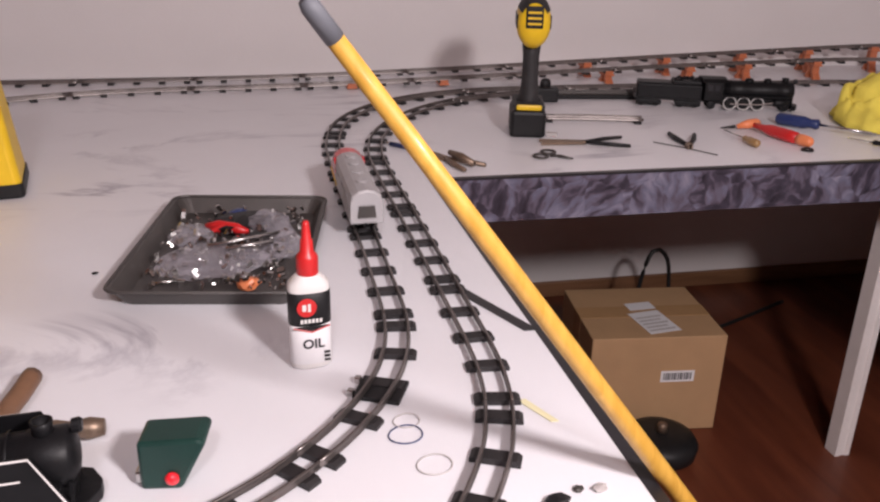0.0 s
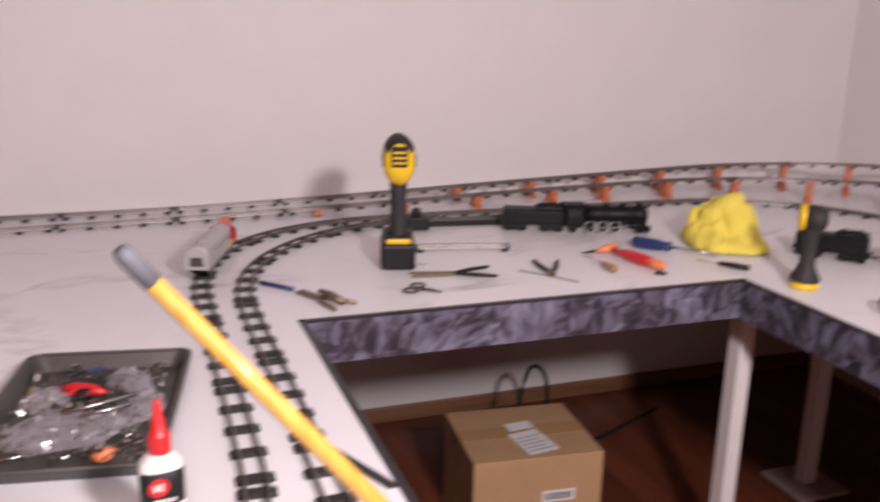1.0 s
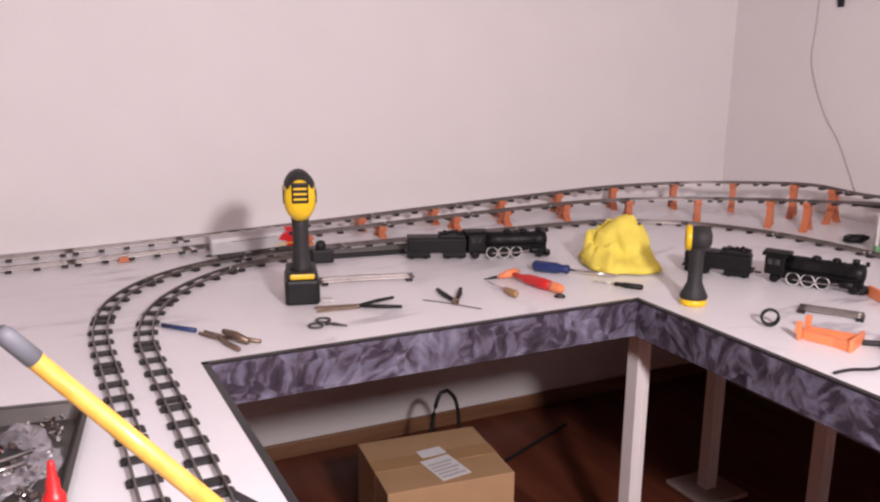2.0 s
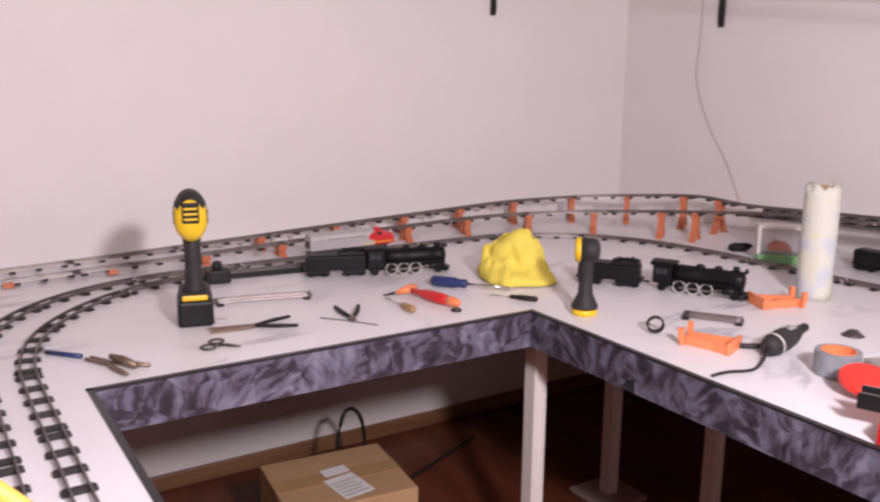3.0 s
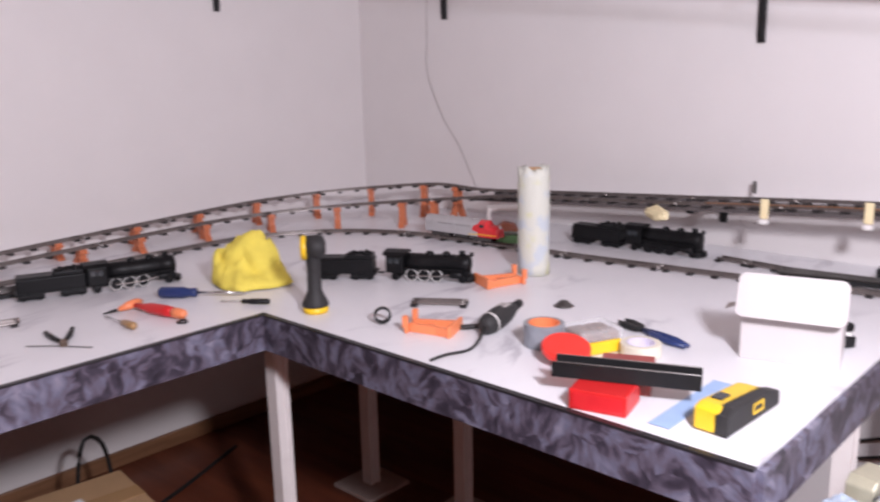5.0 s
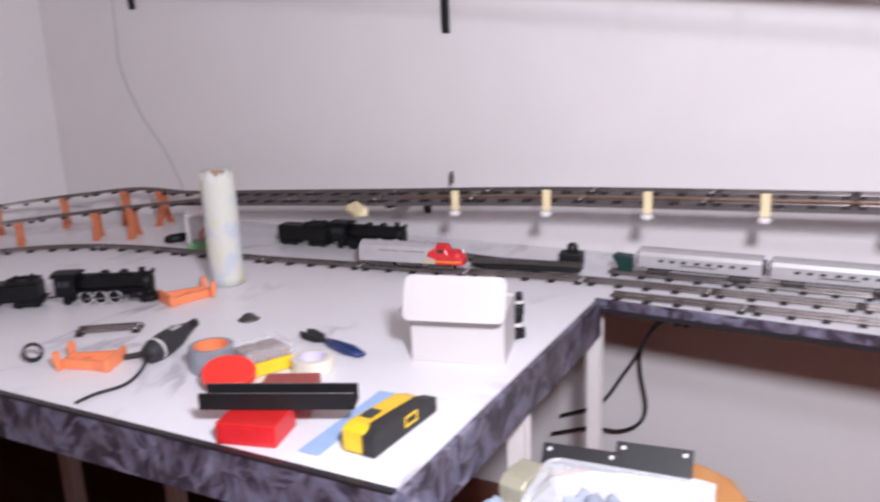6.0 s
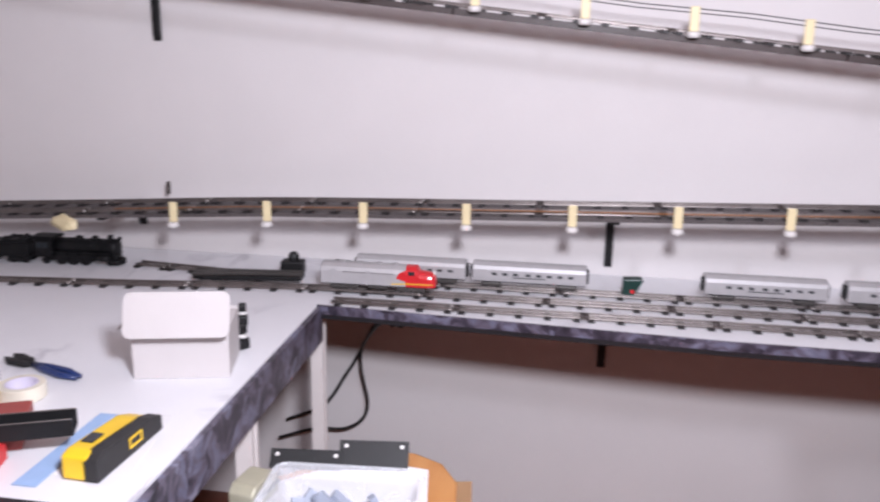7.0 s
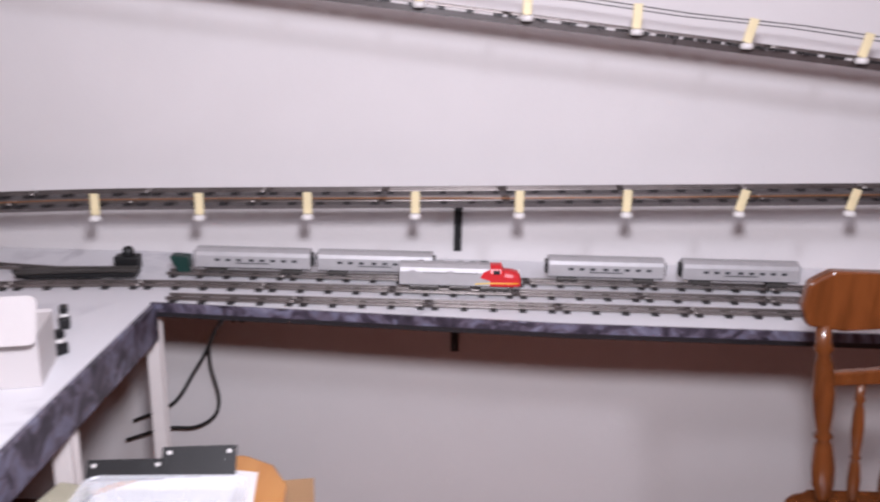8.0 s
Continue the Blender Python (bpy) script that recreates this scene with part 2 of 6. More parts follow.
BLACK = mat("black_cast_metal", (0.007, 0.007, 0.008), 0.45, 0.0, spec=0.2, var=0.3, scale=70.0, bump=0.1, bscale=300.0)
BLACKP = mat("black_plastic", (0.011, 0.011, 0.012), 0.5, spec=0.3, var=0.2, scale=60.0, bump=0.1, bscale=500.0)
RUBBER = mat("dark_grey_rubber", (0.030, 0.029, 0.030), 0.6, spec=0.3, var=0.2, scale=60.0, bump=0.15, bscale=600.0)
WHITE = mat("white_rim", (0.7, 0.68, 0.66), 0.4, var=0.08)
PAPER = mat("white_paper", (0.74, 0.73, 0.74), 0.7, var=0.03, scale=12.0)
CARDW = mat("white_carton", (0.55, 0.52, 0.515), 0.6, var=0.03, scale=15.0)
KRAFT = mat("kraft_cardboard", (0.44, 0.27, 0.14), 0.75, var=0.08, scale=18.0, bump=0.1, bscale=220.0)
TAPE = mat("brown_packing_tape", (0.42, 0.25, 0.12), 0.25, var=0.06, scale=25.0)
SILVER = mat("silver_paint", (0.50, 0.49, 0.50), 0.55, 0.4, var=0.08, scale=40.0)
RED = mat("red_paint", (0.62, 0.022, 0.028), 0.3, var=0.1, scale=40.0, coat=0.3)
REDP = mat("red_plastic", (0.56, 0.018, 0.018), 0.36, var=0.08, scale=30.0)
YELLOW = mat("yellow_plastic", (0.80, 0.52, 0.015), 0.38, var=0.08, scale=30.0)
YPOLE = wood_mat("yellow_painted_pole", (0.50, 0.265, 0.035), (0.62, 0.35, 0.06), 0.5, 20.0, "z", 0.2)
GREYCAP = mat("grey_rubber_cap", (0.10, 0.105, 0.12), 0.6)
RAG = mat("yellow_cloth", (0.80, 0.67, 0.10), 0.9, var=0.08, scale=50.0, bump=0.5, bscale=900.0)
STEEL = mat("bright_steel", (0.56, 0.55, 0.54), 0.25, 1.0, var=0.12, scale=60.0)
BRASS = mat("worn_bronze_steel", (0.23, 0.165, 0.12), 0.45, 0.7, var=0.25, scale=70.0)
BLUEP = mat("dark_blue_plastic", (0.018, 0.035, 0.13), 0.35, var=0.15)
AMBER = mat("amber_wood_handle", (0.34, 0.20, 0.08), 0.35, var=0.2, coat=0.3)
CREAM = mat("cream_plastic", (0.76, 0.66, 0.40), 0.5, var=0.08, scale=40.0)
GREEN = mat("dark_green_paint", (0.006, 0.036, 0.029), 0.4, var=0.15, scale=40.0)
LGREEN = mat("light_green_base", (0.22, 0.52, 0.24), 0.5, var=0.1)
REDLENS = mat("red_lens", (0.8, 0.02, 0.03), 0.12, var=0.05, coat=0.6)
TRAY = mat("dark_grey_tray", (0.085, 0.078, 0.074), 0.4, 0.5, var=0.2, scale=20.0)
CLEAR = mat("clear_film", (0.58, 0.55, 0.61), 0.24, var=0.08, alpha=0.24)
FROST = mat("frosted_plastic", (0.80, 0.82, 0.85), 0.25, var=0.03, alpha=0.30)
DARKG = mat("window_dark", (0.03, 0.035, 0.04), 0.15, var=0.1)
BLUEPAP = mat("blue_print", (0.33, 0.47, 0.72), 0.55, var=0.08)
LILAC = mat("lilac_plastic", (0.66, 0.62, 0.74), 0.35, var=0.05)
CHAIRW = wood_mat("orange_brown_chair_wood", (0.090, 0.026, 0.006), (0.15, 0.045, 0.011), 0.25, 9.0, "z", 0.5)
HONEY = wood_mat("honey_wood", (0.42, 0.17, 0.035), (0.50, 0.23, 0.06), 0.35, 8.0, "x", 0.3)
BEIGE = mat("khaki_metal", (0.40, 0.38, 0.28), 0.4, 0.2, var=0.12)
CABLE = mat("black_cable", (0.012, 0.012, 0.012), 0.5)
SHELF = mat("grey_shelf_board", (0.085, 0.072, 0.072), 0.5, var=0.15, scale=14.0)
SPINE = mat("dark_brown_strip", (0.050, 0.036, 0.034), 0.5, var=0.2, scale=30.0)
GREYB = mat("grey_wire", (0.48, 0.45, 0.44), 0.5)
BLUEST = mat("blue_grey_stain", (0.30, 0.33, 0.40), 0.6, var=0.1)
TOWEL = mat("paper_towel", (0.66, 0.68, 0.60), 0.95, var=0.1, scale=22.0, bump=0.6, bscale=250.0)
for node in TOWEL.node_tree.nodes:
    if node.type == "VALTORGB":
        ce = node.color_ramp.elements
        ce[0].position, ce[0].color = 0.43, (0.52, 0.57, 0.61, 1)
        ce[1].position, ce[1].color = 0.58, (0.62, 0.63, 0.42, 1)
        for pos in (0.475, 0.525):
            w = node.color_ramp.elements.new(pos)
            w.color = (0.62, 0.63, 0.56, 1)
WIRE = mat("copper_wire", (0.35, 0.16, 0.06), 0.4, 0.6)

# ---- room ----
def slab(name, x0, y0, z0, x1, y1, z1, material, label, bevel=0.0):
    bm = bm_new()
    box(bm, x0, y0, z0, x1, y1, z1, bevel)
    return tagged(finish(name, bm, material), label, name.split("_")[0], kind="structure")


slab("floor", LEFT - 0.1, FRONT - 0.1, FZ - 0.08, SIDE + 0.1, BACK + 0.1, FZ, FLOOR, "dark red-brown wooden floor under the tables")
slab("wall_north", LEFT - 0.1, BACK, FZ, SIDE + 0.1, BACK + 0.1, CEIL, WALL, "off-white painted plaster wall behind the train table")
slab("wall_east", SIDE, FRONT - 0.1, FZ, SIDE + 0.1, BACK, CEIL, WALL, "off-white painted plaster wall with train shelves")
# Out of view: these close the room and keep its bounced light low.
slab("wall_west", LEFT - 0.1, FRONT - 0.1, FZ, LEFT, BACK, CEIL, BOUNCE_BROWN, "unseen brown wall toned to darken and redden bounced light")
slab("wall_south", LEFT, FRONT - 0.1, FZ, SIDE, FRONT, CEIL, BOUNCE_BROWN, "unseen brown wall toned to darken and redden bounced light")
slab("ceiling", LEFT - 0.1, FRONT - 0.1, CEIL, SIDE + 0.1, BACK + 0.1, CEIL + 0.08, CEILM, "unseen ceiling dulled to limit bounced light")
bm = bm_new()
box(bm, LEFT + 0.001, BACK - 0.014, FZ, SIDE - 0.001, BACK - 0.001, 0.008, 0.004)
tagged(finish("baseboard", bm, BASE), "brown wooden baseboard along the back wall", "baseboard", kind="structure")

# ---- the big layout table, one top over three wings and a wall shelf ----
table = thing("train_table", "large white marble-print train table with swirled vinyl skirt and black edge", "table")
TOP = [(-1.05, 0.42), (0.478, 0.42), (0.466, 1.506), (1.325, 1.504), (1.318, 0.495), (2.09, 0.497), (2.035, -0.30), (2.005, -2.0),
       (SIDE - 0.002, -2.0), (SIDE - 0.002, BACK - 0.002), (-1.05, BACK - 0.002)]
bm = bm_new()
prism(bm, TOP, H - 0.022, H)
part("tabletop", bm, MARBLE, table, "white marble-print vinyl top")
# Unseen boards, added to darken and redden light bouncing under the table.
for poly in ([(-1.04, 0.43), (0.464, 0.43), (0.454, 1.518), (-1.04, 1.518)], [(-1.04, 1.520), (2.42, 1.520), (2.42, 2.415), (-1.04, 2.415)],
             [(1.340, 0.510), (2.42, 0.510), (2.42, 1.518), (1.340, 1.518)], [(2.10, 0.508), (2.045, -0.30), (2.015, -1.99), (2.42, -1.99), (2.42, 0.508)]):
    bm = bm_new()
    prism(bm, poly, H - 0.0285, H - 0.0222)
    part("unseen_bounce_board", bm, BOUNCE_BROWN, table, "unseen red-brown board added to dim bounced light below the top")
EDGES = [((-1.05, 0.42), (0.478, 0.42)), ((0.478, 0.42), (0.466, 1.506)), ((0.466, 1.506), (1.325, 1.504)), ((1.325, 1.504), (1.318, 0.495)),
         ((1.318, 0.495), (2.09, 0.497))]
for a, b in EDGES:
    a, b = Vector((*a, 0)), Vector((*b, 0))
    d = (b - a).normalized()
    out = Vector((d.y, -d.x, 0))
    for nm, lo, hi, t0, t1, mt in (("skirt", H - 0.075, H - 0.0032, 0.0, 0.010, SWIRL), ("edge_trim", H - 0.003, H + 0.0006, 0.0, 0.0108, TRIM)):
        if nm == "edge_trim" and a.x > 1.3 and b.x > 2.0:
            continue
        bm = bm_new()
        q = [a + out * t0 - d * 0.0, b + out * t0, b + out * t1 + d * 0.0, a + out * t1]
        prism(bm, [(v.x, v.y) for v in q], lo, hi)
        part(nm, bm, mt, table)
for a, b in (((2.09, 0.497), (2.035, -0.30)), ((2.035, -0.30), (2.005, -2.0))):
    a, b = Vector((*a, 0)), Vector((*b, 0))
    d = (b - a).normalized()
    out = Vector((d.y, -d.x, 0))
    for nm, lo, hi, mt in (("skirt", H - 0.017, H + 0.001, SWIRL), ("edge_trim", H - 0.027, H - 0.0173, TRIM)):
        bm = bm_new()
        q = [a, b, b + out * 0.006, a + out * 0.006]
        prism(bm, [(v.x, v.y) for v in q], lo, hi)
        part(nm, bm, mt, table)


def leg(x, y, s=0.052, plate=0.0):
    bm = bm_new()
    n = s / 2
    prism(bm, [(-n, -n), (-n * 0.35, -n), (-n * 0.3, -n * 0.86), (n * 0.3, -n * 0.86), (n * 0.35, -n), (n, -n), (n, n), (-n, n)], FZ + 0.012 if plate else FZ, H - 0.029)
    bmesh.ops.translate(bm, vec=(x, y, 0), verts=bm.verts)
    p = part("leg", bm, POST, table, "white painted grooved post")
    if plate:
        bm = bm_new()
        box(bm, x - plate, y - plate, FZ, x + plate, y + plate, FZ + 0.0115, 0.002)
        part("foot_plate", bm, PLATE, p, "flat square wooden foot")


for x, y, s, pl in ((1.386, 1.560, 0.034, 0), (1.815, 1.755, 0.034, 0.075), (1.862, 1.452, 0.034, 0.075), (1.352, 0.53, 0.036, 0), (2.118, 0.506, 0.026, 0), (1.735, 0.515, 0.030, 0),
                    (-0.9, 0.5, 0.05, 0), (0.43, 0.47, 0.05, 0)):
    leg(x, y, s, pl)


# ---- wall brackets and shelves for the climbing track ----
def wall_bracket(x, y, z, face, drop=0.13, reach=0.2):
    m = pose(x, y, z, 0, 0, face)
    t = thing("shelf_bracket", "black metal shelf bracket fixed to the wall", "bracket", m, "shelf brackets")
    bm = bm_new()
    prism(bm, [(0.0, 0.0), (0.012, 0.0), (0.012, -drop * 0.86), (0.008, -drop), (0.0, -drop)], -0.009, 0.009, pose(0, 0, 0, 90), 0.002)
    part("wall_plate", bm, BLACKP, t)
    bm = bm_new()
    prism(bm, [(0.0125, 0.0), (reach, 0.0), (reach, -0.008), (0.0125, -0.014)], -0.008, 0.008, pose(0, 0, 0, 90))
    part("arm", bm, BLACKP, t)
    return t


def up_z(y):
    """Height of the lower wall track along the side wall."""
    return 0.809 - 0.033 * y if y < 0.65 else 0.7875 - 0.058 * (y - 0.65)


def hi_z(y):
    return 1.196 + 0.10 * y


def strip(name, pts, w, t, material, label, category):
    """A board of width w and thickness t hung under its line."""
    s = thing(name, label, category)
    for a, b in zip(pts, pts[1:]):
        a, b = Vector(a), Vector(b)
        for k in range(2):
            bm = bm_new()
            sweep(bm, [a.lerp(b, k / 2 + 0.001), a.lerp(b, k / 2 + 0.4985)], [(-w / 2, -t), (w / 2, -t), (w / 2, 0), (-w / 2, 0)])
            part("board", bm, material, s)
    return s


for x in (2.245, 2.345):
    strip("wall_shelf", [(x, y, up_z(y) - 0.003) for y in (1.72, 1.2, 0.65, 0.0, -1.0, -2.0)], 0.042, 0.007, SHELF, "narrow grey strip carrying track along the wall", "shelf")
    strip("high_wall_shelf", [(x, y, hi_z(y) - 0.003) for y in (2.16, 1.0, -0.5, -2.0)], 0.020, 0.012, SPINE, "sloping slim dark strip high on the wall", "shelf")
strip("high_wall_shelf", [(x, BACK - 0.122, 1.425 + 0.02 * (2.4 - x)) for x in (SIDE - 0.26, 1.6, 0.6, -0.6)], 0.10, 0.010, SHELF, "narrow board shelf high on the wall", "shelf")
for y in (-0.095, -1.2, 1.05):
    wall_bracket(SIDE - 0.001, y, up_z(y) - 0.0105, 180, 0.15 if y < 0.5 else 0.06)
for y in (0.98, 2.01):
    wall_bracket(SIDE - 0.001, y, hi_z(y) - 0.0135, 180, 0.14)
for x in (1.86, 0.9):
    wall_bracket(x, BACK - 0.001, 1.425 + 0.02 * (2.4 - x) - 0.0105, -90, 0.15)
for y in (-0.095, -1.2):
    wall_bracket(SIDE - 0.001, y, H - 0.029, 180, 0.20, 0.26)


# ---- track ----
def tie_mesh():
    bm = bm_new()
    prism(bm, [(-0.0200, 0), (0.0200, 0), (0.0200, 0.0030), (0.0165, 0.0054), (-0.0165, 0.0054), (-0.0200, 0.0030)], -0.0066, 0.0066, pose(0, 0, 0, 90))
    me = bpy.data.meshes.new("tie")
    bmesh.ops.recalc_face_normals(bm, faces=bm.faces)
    bm.to_mesh(me)
    bm.free()
    me.materials.append(TIE)
    return me


TIE_MESH = tie_mesh()
RAILP = [(-0.0020, 0.005), (0.0020, 0.005), (0.0006, 0.0063), (0.0006, 0.0084), (0.0014, 0.0094), (0.0009, 0.0108), (-0.0009, 0.0108), (-0.0014, 0.0094), (-0.0006, 0.0084), (-0.0006, 0.0063)]
GAUGE = 0.0225


def lay(ctrl, label, group, length=0.254, step=0.0127, ties=5):
    """Lays two-rail sections end to end along a line of control points."""
    pts = smooth_path(ctrl, step)
    per = max(2, round(length / step))
    i = 0
    while i < len(pts) - 3:
        seg = pts[i:i + per + 1]
        if len(pts) - (i + per) < 5:
            seg = pts[i:]
        i += len(seg) - 1
        org = seg[0].copy()
        t = thing("track_section", label, "track", Matrix.Translation(org), group)
        seg = [p - org for p in seg]
        for sgn in (-1, 1):
            bm = bm_new()
            sweep(bm, seg, [(x + sgn * GAUGE / 2, y) for x, y in RAILP])
            part("rail", bm, RAIL, t, "dull steel rail", True)
        n = max(2, round(ties * len(seg) / (per + 1)))
        for k in range(n):
            f = 0.055 + 0.89 * k / (n - 1)
            u = f * (len(seg) - 1)
            a = min(int(u), len(seg) - 2)
            p = seg[a].lerp(seg[a + 1], u - a)
            d = (seg[a + 1] - seg[a]).normalized()
            side = d.cross(Z).normalized()
            o = new("tie", TIE_MESH)
            o.parent = t
            rot = Matrix((side, d, side.cross(d))).transposed().to_4x4()
            o.matrix_local = Matrix.Translation(p) @ rot
    return pts


T0 = H + 0.0006
LOOP = [(0.02, 0.66), (0.12, 0.715), (0.22, 0.785), (0.295, 0.88), (0.332, 0.99), (0.337, 1.15), (0.335, 1.40), (0.333, 1.62), (0.340, 1.74), (0.372, 1.875), (0.445, 1.995), (0.555, 2.085),
        (0.70, 2.138), (0.90, 2.15), (1.20, 2.15), (1.50, 2.15), (1.68, 2.14), (1.83, 2.085), (1.95, 1.985), (2.03, 1.84), (2.066, 1.68), (2.078, 1.5),
        (2.09, 1.3), (2.112, 1.1), (2.135, 0.9), (2.165, 0.70), (2.182, 0.52), (2.185, 0.3), (2.185, 0.0), (2.185, -0.6), (2.185, -1.9)]
MAIN = lay([(x, y, T0) for x, y in LOOP], "two-rail toy train track with black metal ties on the table", "table track")
INNER = [(0.285, 0.62), (0.340, 0.715), (0.382, 0.80), (0.403, 0.90), (0.405, 1.05), (0.402, 1.3), (0.399, 1.52), (0.402, 1.64), (0.425, 1.76), (0.478, 1.875), (0.565, 1.98), (0.68, 2.06), (0.82, 2.103)]
lay([(x, y, T0) for x, y in INNER], "two-rail toy train track curving inside the main line", "table track")
lay([(2.262, y, T0) for y in (0.52, 0.2, -0.4, -1.0, -1.9)], "straight two-rail siding on the wall shelf", "shelf track")
lay([(2.105, 0.47, T0), (2.105, 0.2, T0), (2.105, -0.4, T0), (2.105, -1.0, T0), (2.105, -1.9, T0)], "straight two-rail track along the shelf front", "shelf track")
lay([(2.245, 0.66, T0), (2.262, 0.80, T0), (2.285, 0.99, T0)], "short two-rail spur behind the switch", "shelf track")
lay([(0.775, 1.862, T0), (0.87, 1.846, T0), (0.975, 1.818, T0)], "loose curved length of two-rail track", "loose track", 0.3, 0.0127, 3)
# climbing tracks: near one and far one
NEAR = [(-0.75, 1.70, 0.0), (-0.60, 1.90, 0.0), (-0.42, 2.07, 0), (-0.25, 2.165, 0), (-0.05, 2.215, 0), (0.2, 2.232, 0.0), (0.45, 2.236, 0.004), (0.95, 2.24, 0.020), (1.25, 2.24, 0.030), (1.55, 2.24, 0.037), (1.72, 2.225, 0.042),
        (1.87, 2.17, 0.048), (2.0, 2.08, 0.055), (2.12, 1.94, 0.066), (2.20, 1.78, 0.080), (2.235, 1.62, 0.096), (2.245, 1.45, None), (2.245, 1.1, None), (2.245, 0.65, None), (2.245, 0.0, None), (2.245, -0.8, None), (2.245, -1.9, None)]
FAR = [(-0.95, 2.335, 0.0), (-0.4, 2.335, 0.0), (0.2, 2.337, 0.002), (0.6, 2.337, 0.012), (0.95, 2.338, 0.025), (1.27, 2.338, 0.038), (1.65, 2.338, 0.052), (1.85, 2.33, 0.060), (2.0, 2.295, 0.066), (2.14, 2.22, 0.074), (2.25, 2.10, 0.084),
       (2.32, 1.95, 0.095), (2.345, 1.78, None), (2.345, 1.5, None), (2.345, 1.1, None), (2.345, 0.65, None), (2.345, 0.0, None), (2.345, -0.8, None), (2.345, -1.9, None)]
CLIMB = "two-rail track climbing on orange plastic piers"
lay([(x, y, up_z(y) - 0.0028 if z is None else T0 + z) for x, y, z in NEAR], CLIMB, "climbing track")
lay([(x, y, up_z(y) - 0.0028 if z is None else T0 + z) for x, y, z in FAR], CLIMB, "climbing track")
for x in (2.245, 2.345):
    lay([(x, y, hi_z(y) - 0.0028) for y in (2.1, 1.2, 0.4, -0.4, -1.2, -1.9)], "two-rail track on the high wall shelf", "high track")


def height_on(ctrl, x, y):
    best = min(smooth_path([(a, b, up_z(b) - H if c is None else c) for a, b, c in ctrl], 0.02), key=lambda p: (p.x - x) ** 2 + (p.y - y) ** 2)
    return best


def pier(ctrl, x, y, turn=0.0):
    p = height_on(ctrl, x, y)
    h = max(p.z - 0.0005, 0.006)
    t = thing("trestle_pier", "orange-brown plastic trestle pier under the climbing track", "trestle pier", pose(p.x, p.y, H + 0.0004, 0, 0, turn), "trestle piers")
    bm = bm_new()
    box(bm, -0.022, -0.012, h - 0.005, 0.022, 0.012, h, 0.0012)
    for s in (-1, 1):
        box(bm, s * 0.0185 - 0.0016, -0.010, h - 0.001, s * 0.0185 + 0.0016, 0.010, h + 0.007, 0.0008)
    part("cap", bm, ORANGE, t)
    if h > 0.014:
        for s in (-1, 1):
            bm = bm_new()
            b = 0.014 + 0.14 * h
            prism(bm, [(s * 0.003, h - 0.0052), (s * 0.014, h - 0.0052), (s * 0.0145, h * 0.45), (s * (b + 0.004), 0.008), (s * (b + 0.012), 0.0), (s * (b - 0.007), 0.0), (s * (b - 0.006), 0.006), (s * 0.0045, h * 0.45)], -0.009, 0.009, pose(0, 0, 0, 90), 0.0008)
            part("leg", bm, ORANGE, t)
        bm = bm_new()
        box(bm, -0.012, -0.006, h * 0.45, 0.012, 0.006, h * 0.45 + 0.008, 0.0008)
        part("crossbar", bm, ORANGE, t)


for x, y, a in ((0.42, 2.236, 90), (0.64, 2.236, 90), (0.86, 2.236, 90), (1.07, 2.24, 90), (1.28, 2.24, 90), (1.44, 2.24, 90), (1.64, 2.24, 80), (1.84, 2.18, 65), (2.0, 2.08, 50), (2.13, 1.92, 35), (2.18, 1.83, 25)):
    pier(NEAR, x, y, a)
for x, y, a in ((1.05, 2.338, 90), (1.27, 2.338, 90), (1.48, 2.338, 90), (1.69, 2.338, 85), (1.88, 2.32, 70), (2.07, 2.26, 60), (2.22, 2.14, 45), (2.30, 2.0, 30), (2.335, 1.87, 10)):
    pier(FAR, x, y, a)


# ---- switches ----
def turnout(m, label, box_side=1, length=0.26):
    t = thing("track_switch", label, "track switch", m, "track switches")
    bm = bm_new()
    prism(bm, [(-length / 2, -0.019), (length / 2, -0.019), (length / 2, 0.019 * 0.6 + 0.012), (length / 2 - 0.03, 0.034), (-length / 2 + 0.06, 0.022), (-length / 2, 0.019)], 0.0, 0.0085, None, 0.0012)
    part("base", bm, BLACKP, t, "black plastic switch base")
    for off in (-GAUGE / 2, GAUGE / 2):
        bm = bm_new()
        sweep(bm, [(-length / 2, off, 0.004), (0, off, 0.004), (length / 2, off, 0.004)], RAILP)
        part("rail", bm, TRAY, t)
    for off in (-0.008, 0.013):
        bm = bm_new()
        sweep(bm, [(-length / 2 + 0.03, off - 0.004, 0.004), (-0.02, off, 0.004), (0.05, off + 0.006, 0.004), (length / 2, off + 0.016, 0.004)], RAILP)
        part("point_rail", bm, TRAY, t)
    bm = bm_new()
    s = box_side
    box(bm, -length / 2 + 0.005, min(s * 0.021, s * 0.056), 0.0, -length / 2 + 0.056, max(s * 0.021, s * 0.060), 0.031, 0.004)
    mot = part("switch_machine", bm, BLACKP, t, "black switch motor housing")
    bm = bm_new()
    lathe(bm, [(0.012, 0.0312), (0.0125, 0.040), (0.010, 0.047), (0.006, 0.050)], 12, pose(-length / 2 + 0.028, s * 0.038, 0))
    part("lantern", bm, BLACKP, mot)
    return t


turnout(pose(0.945, 2.065, H + 0.001, 0, 0, -7), "black track switch with motor housing beside the drill", -1)
turnout(pose(2.213, 0.69, H + 0.0118, 0, 0, -84 + 180), "black track switch at the end of the table", -1, 0.24)


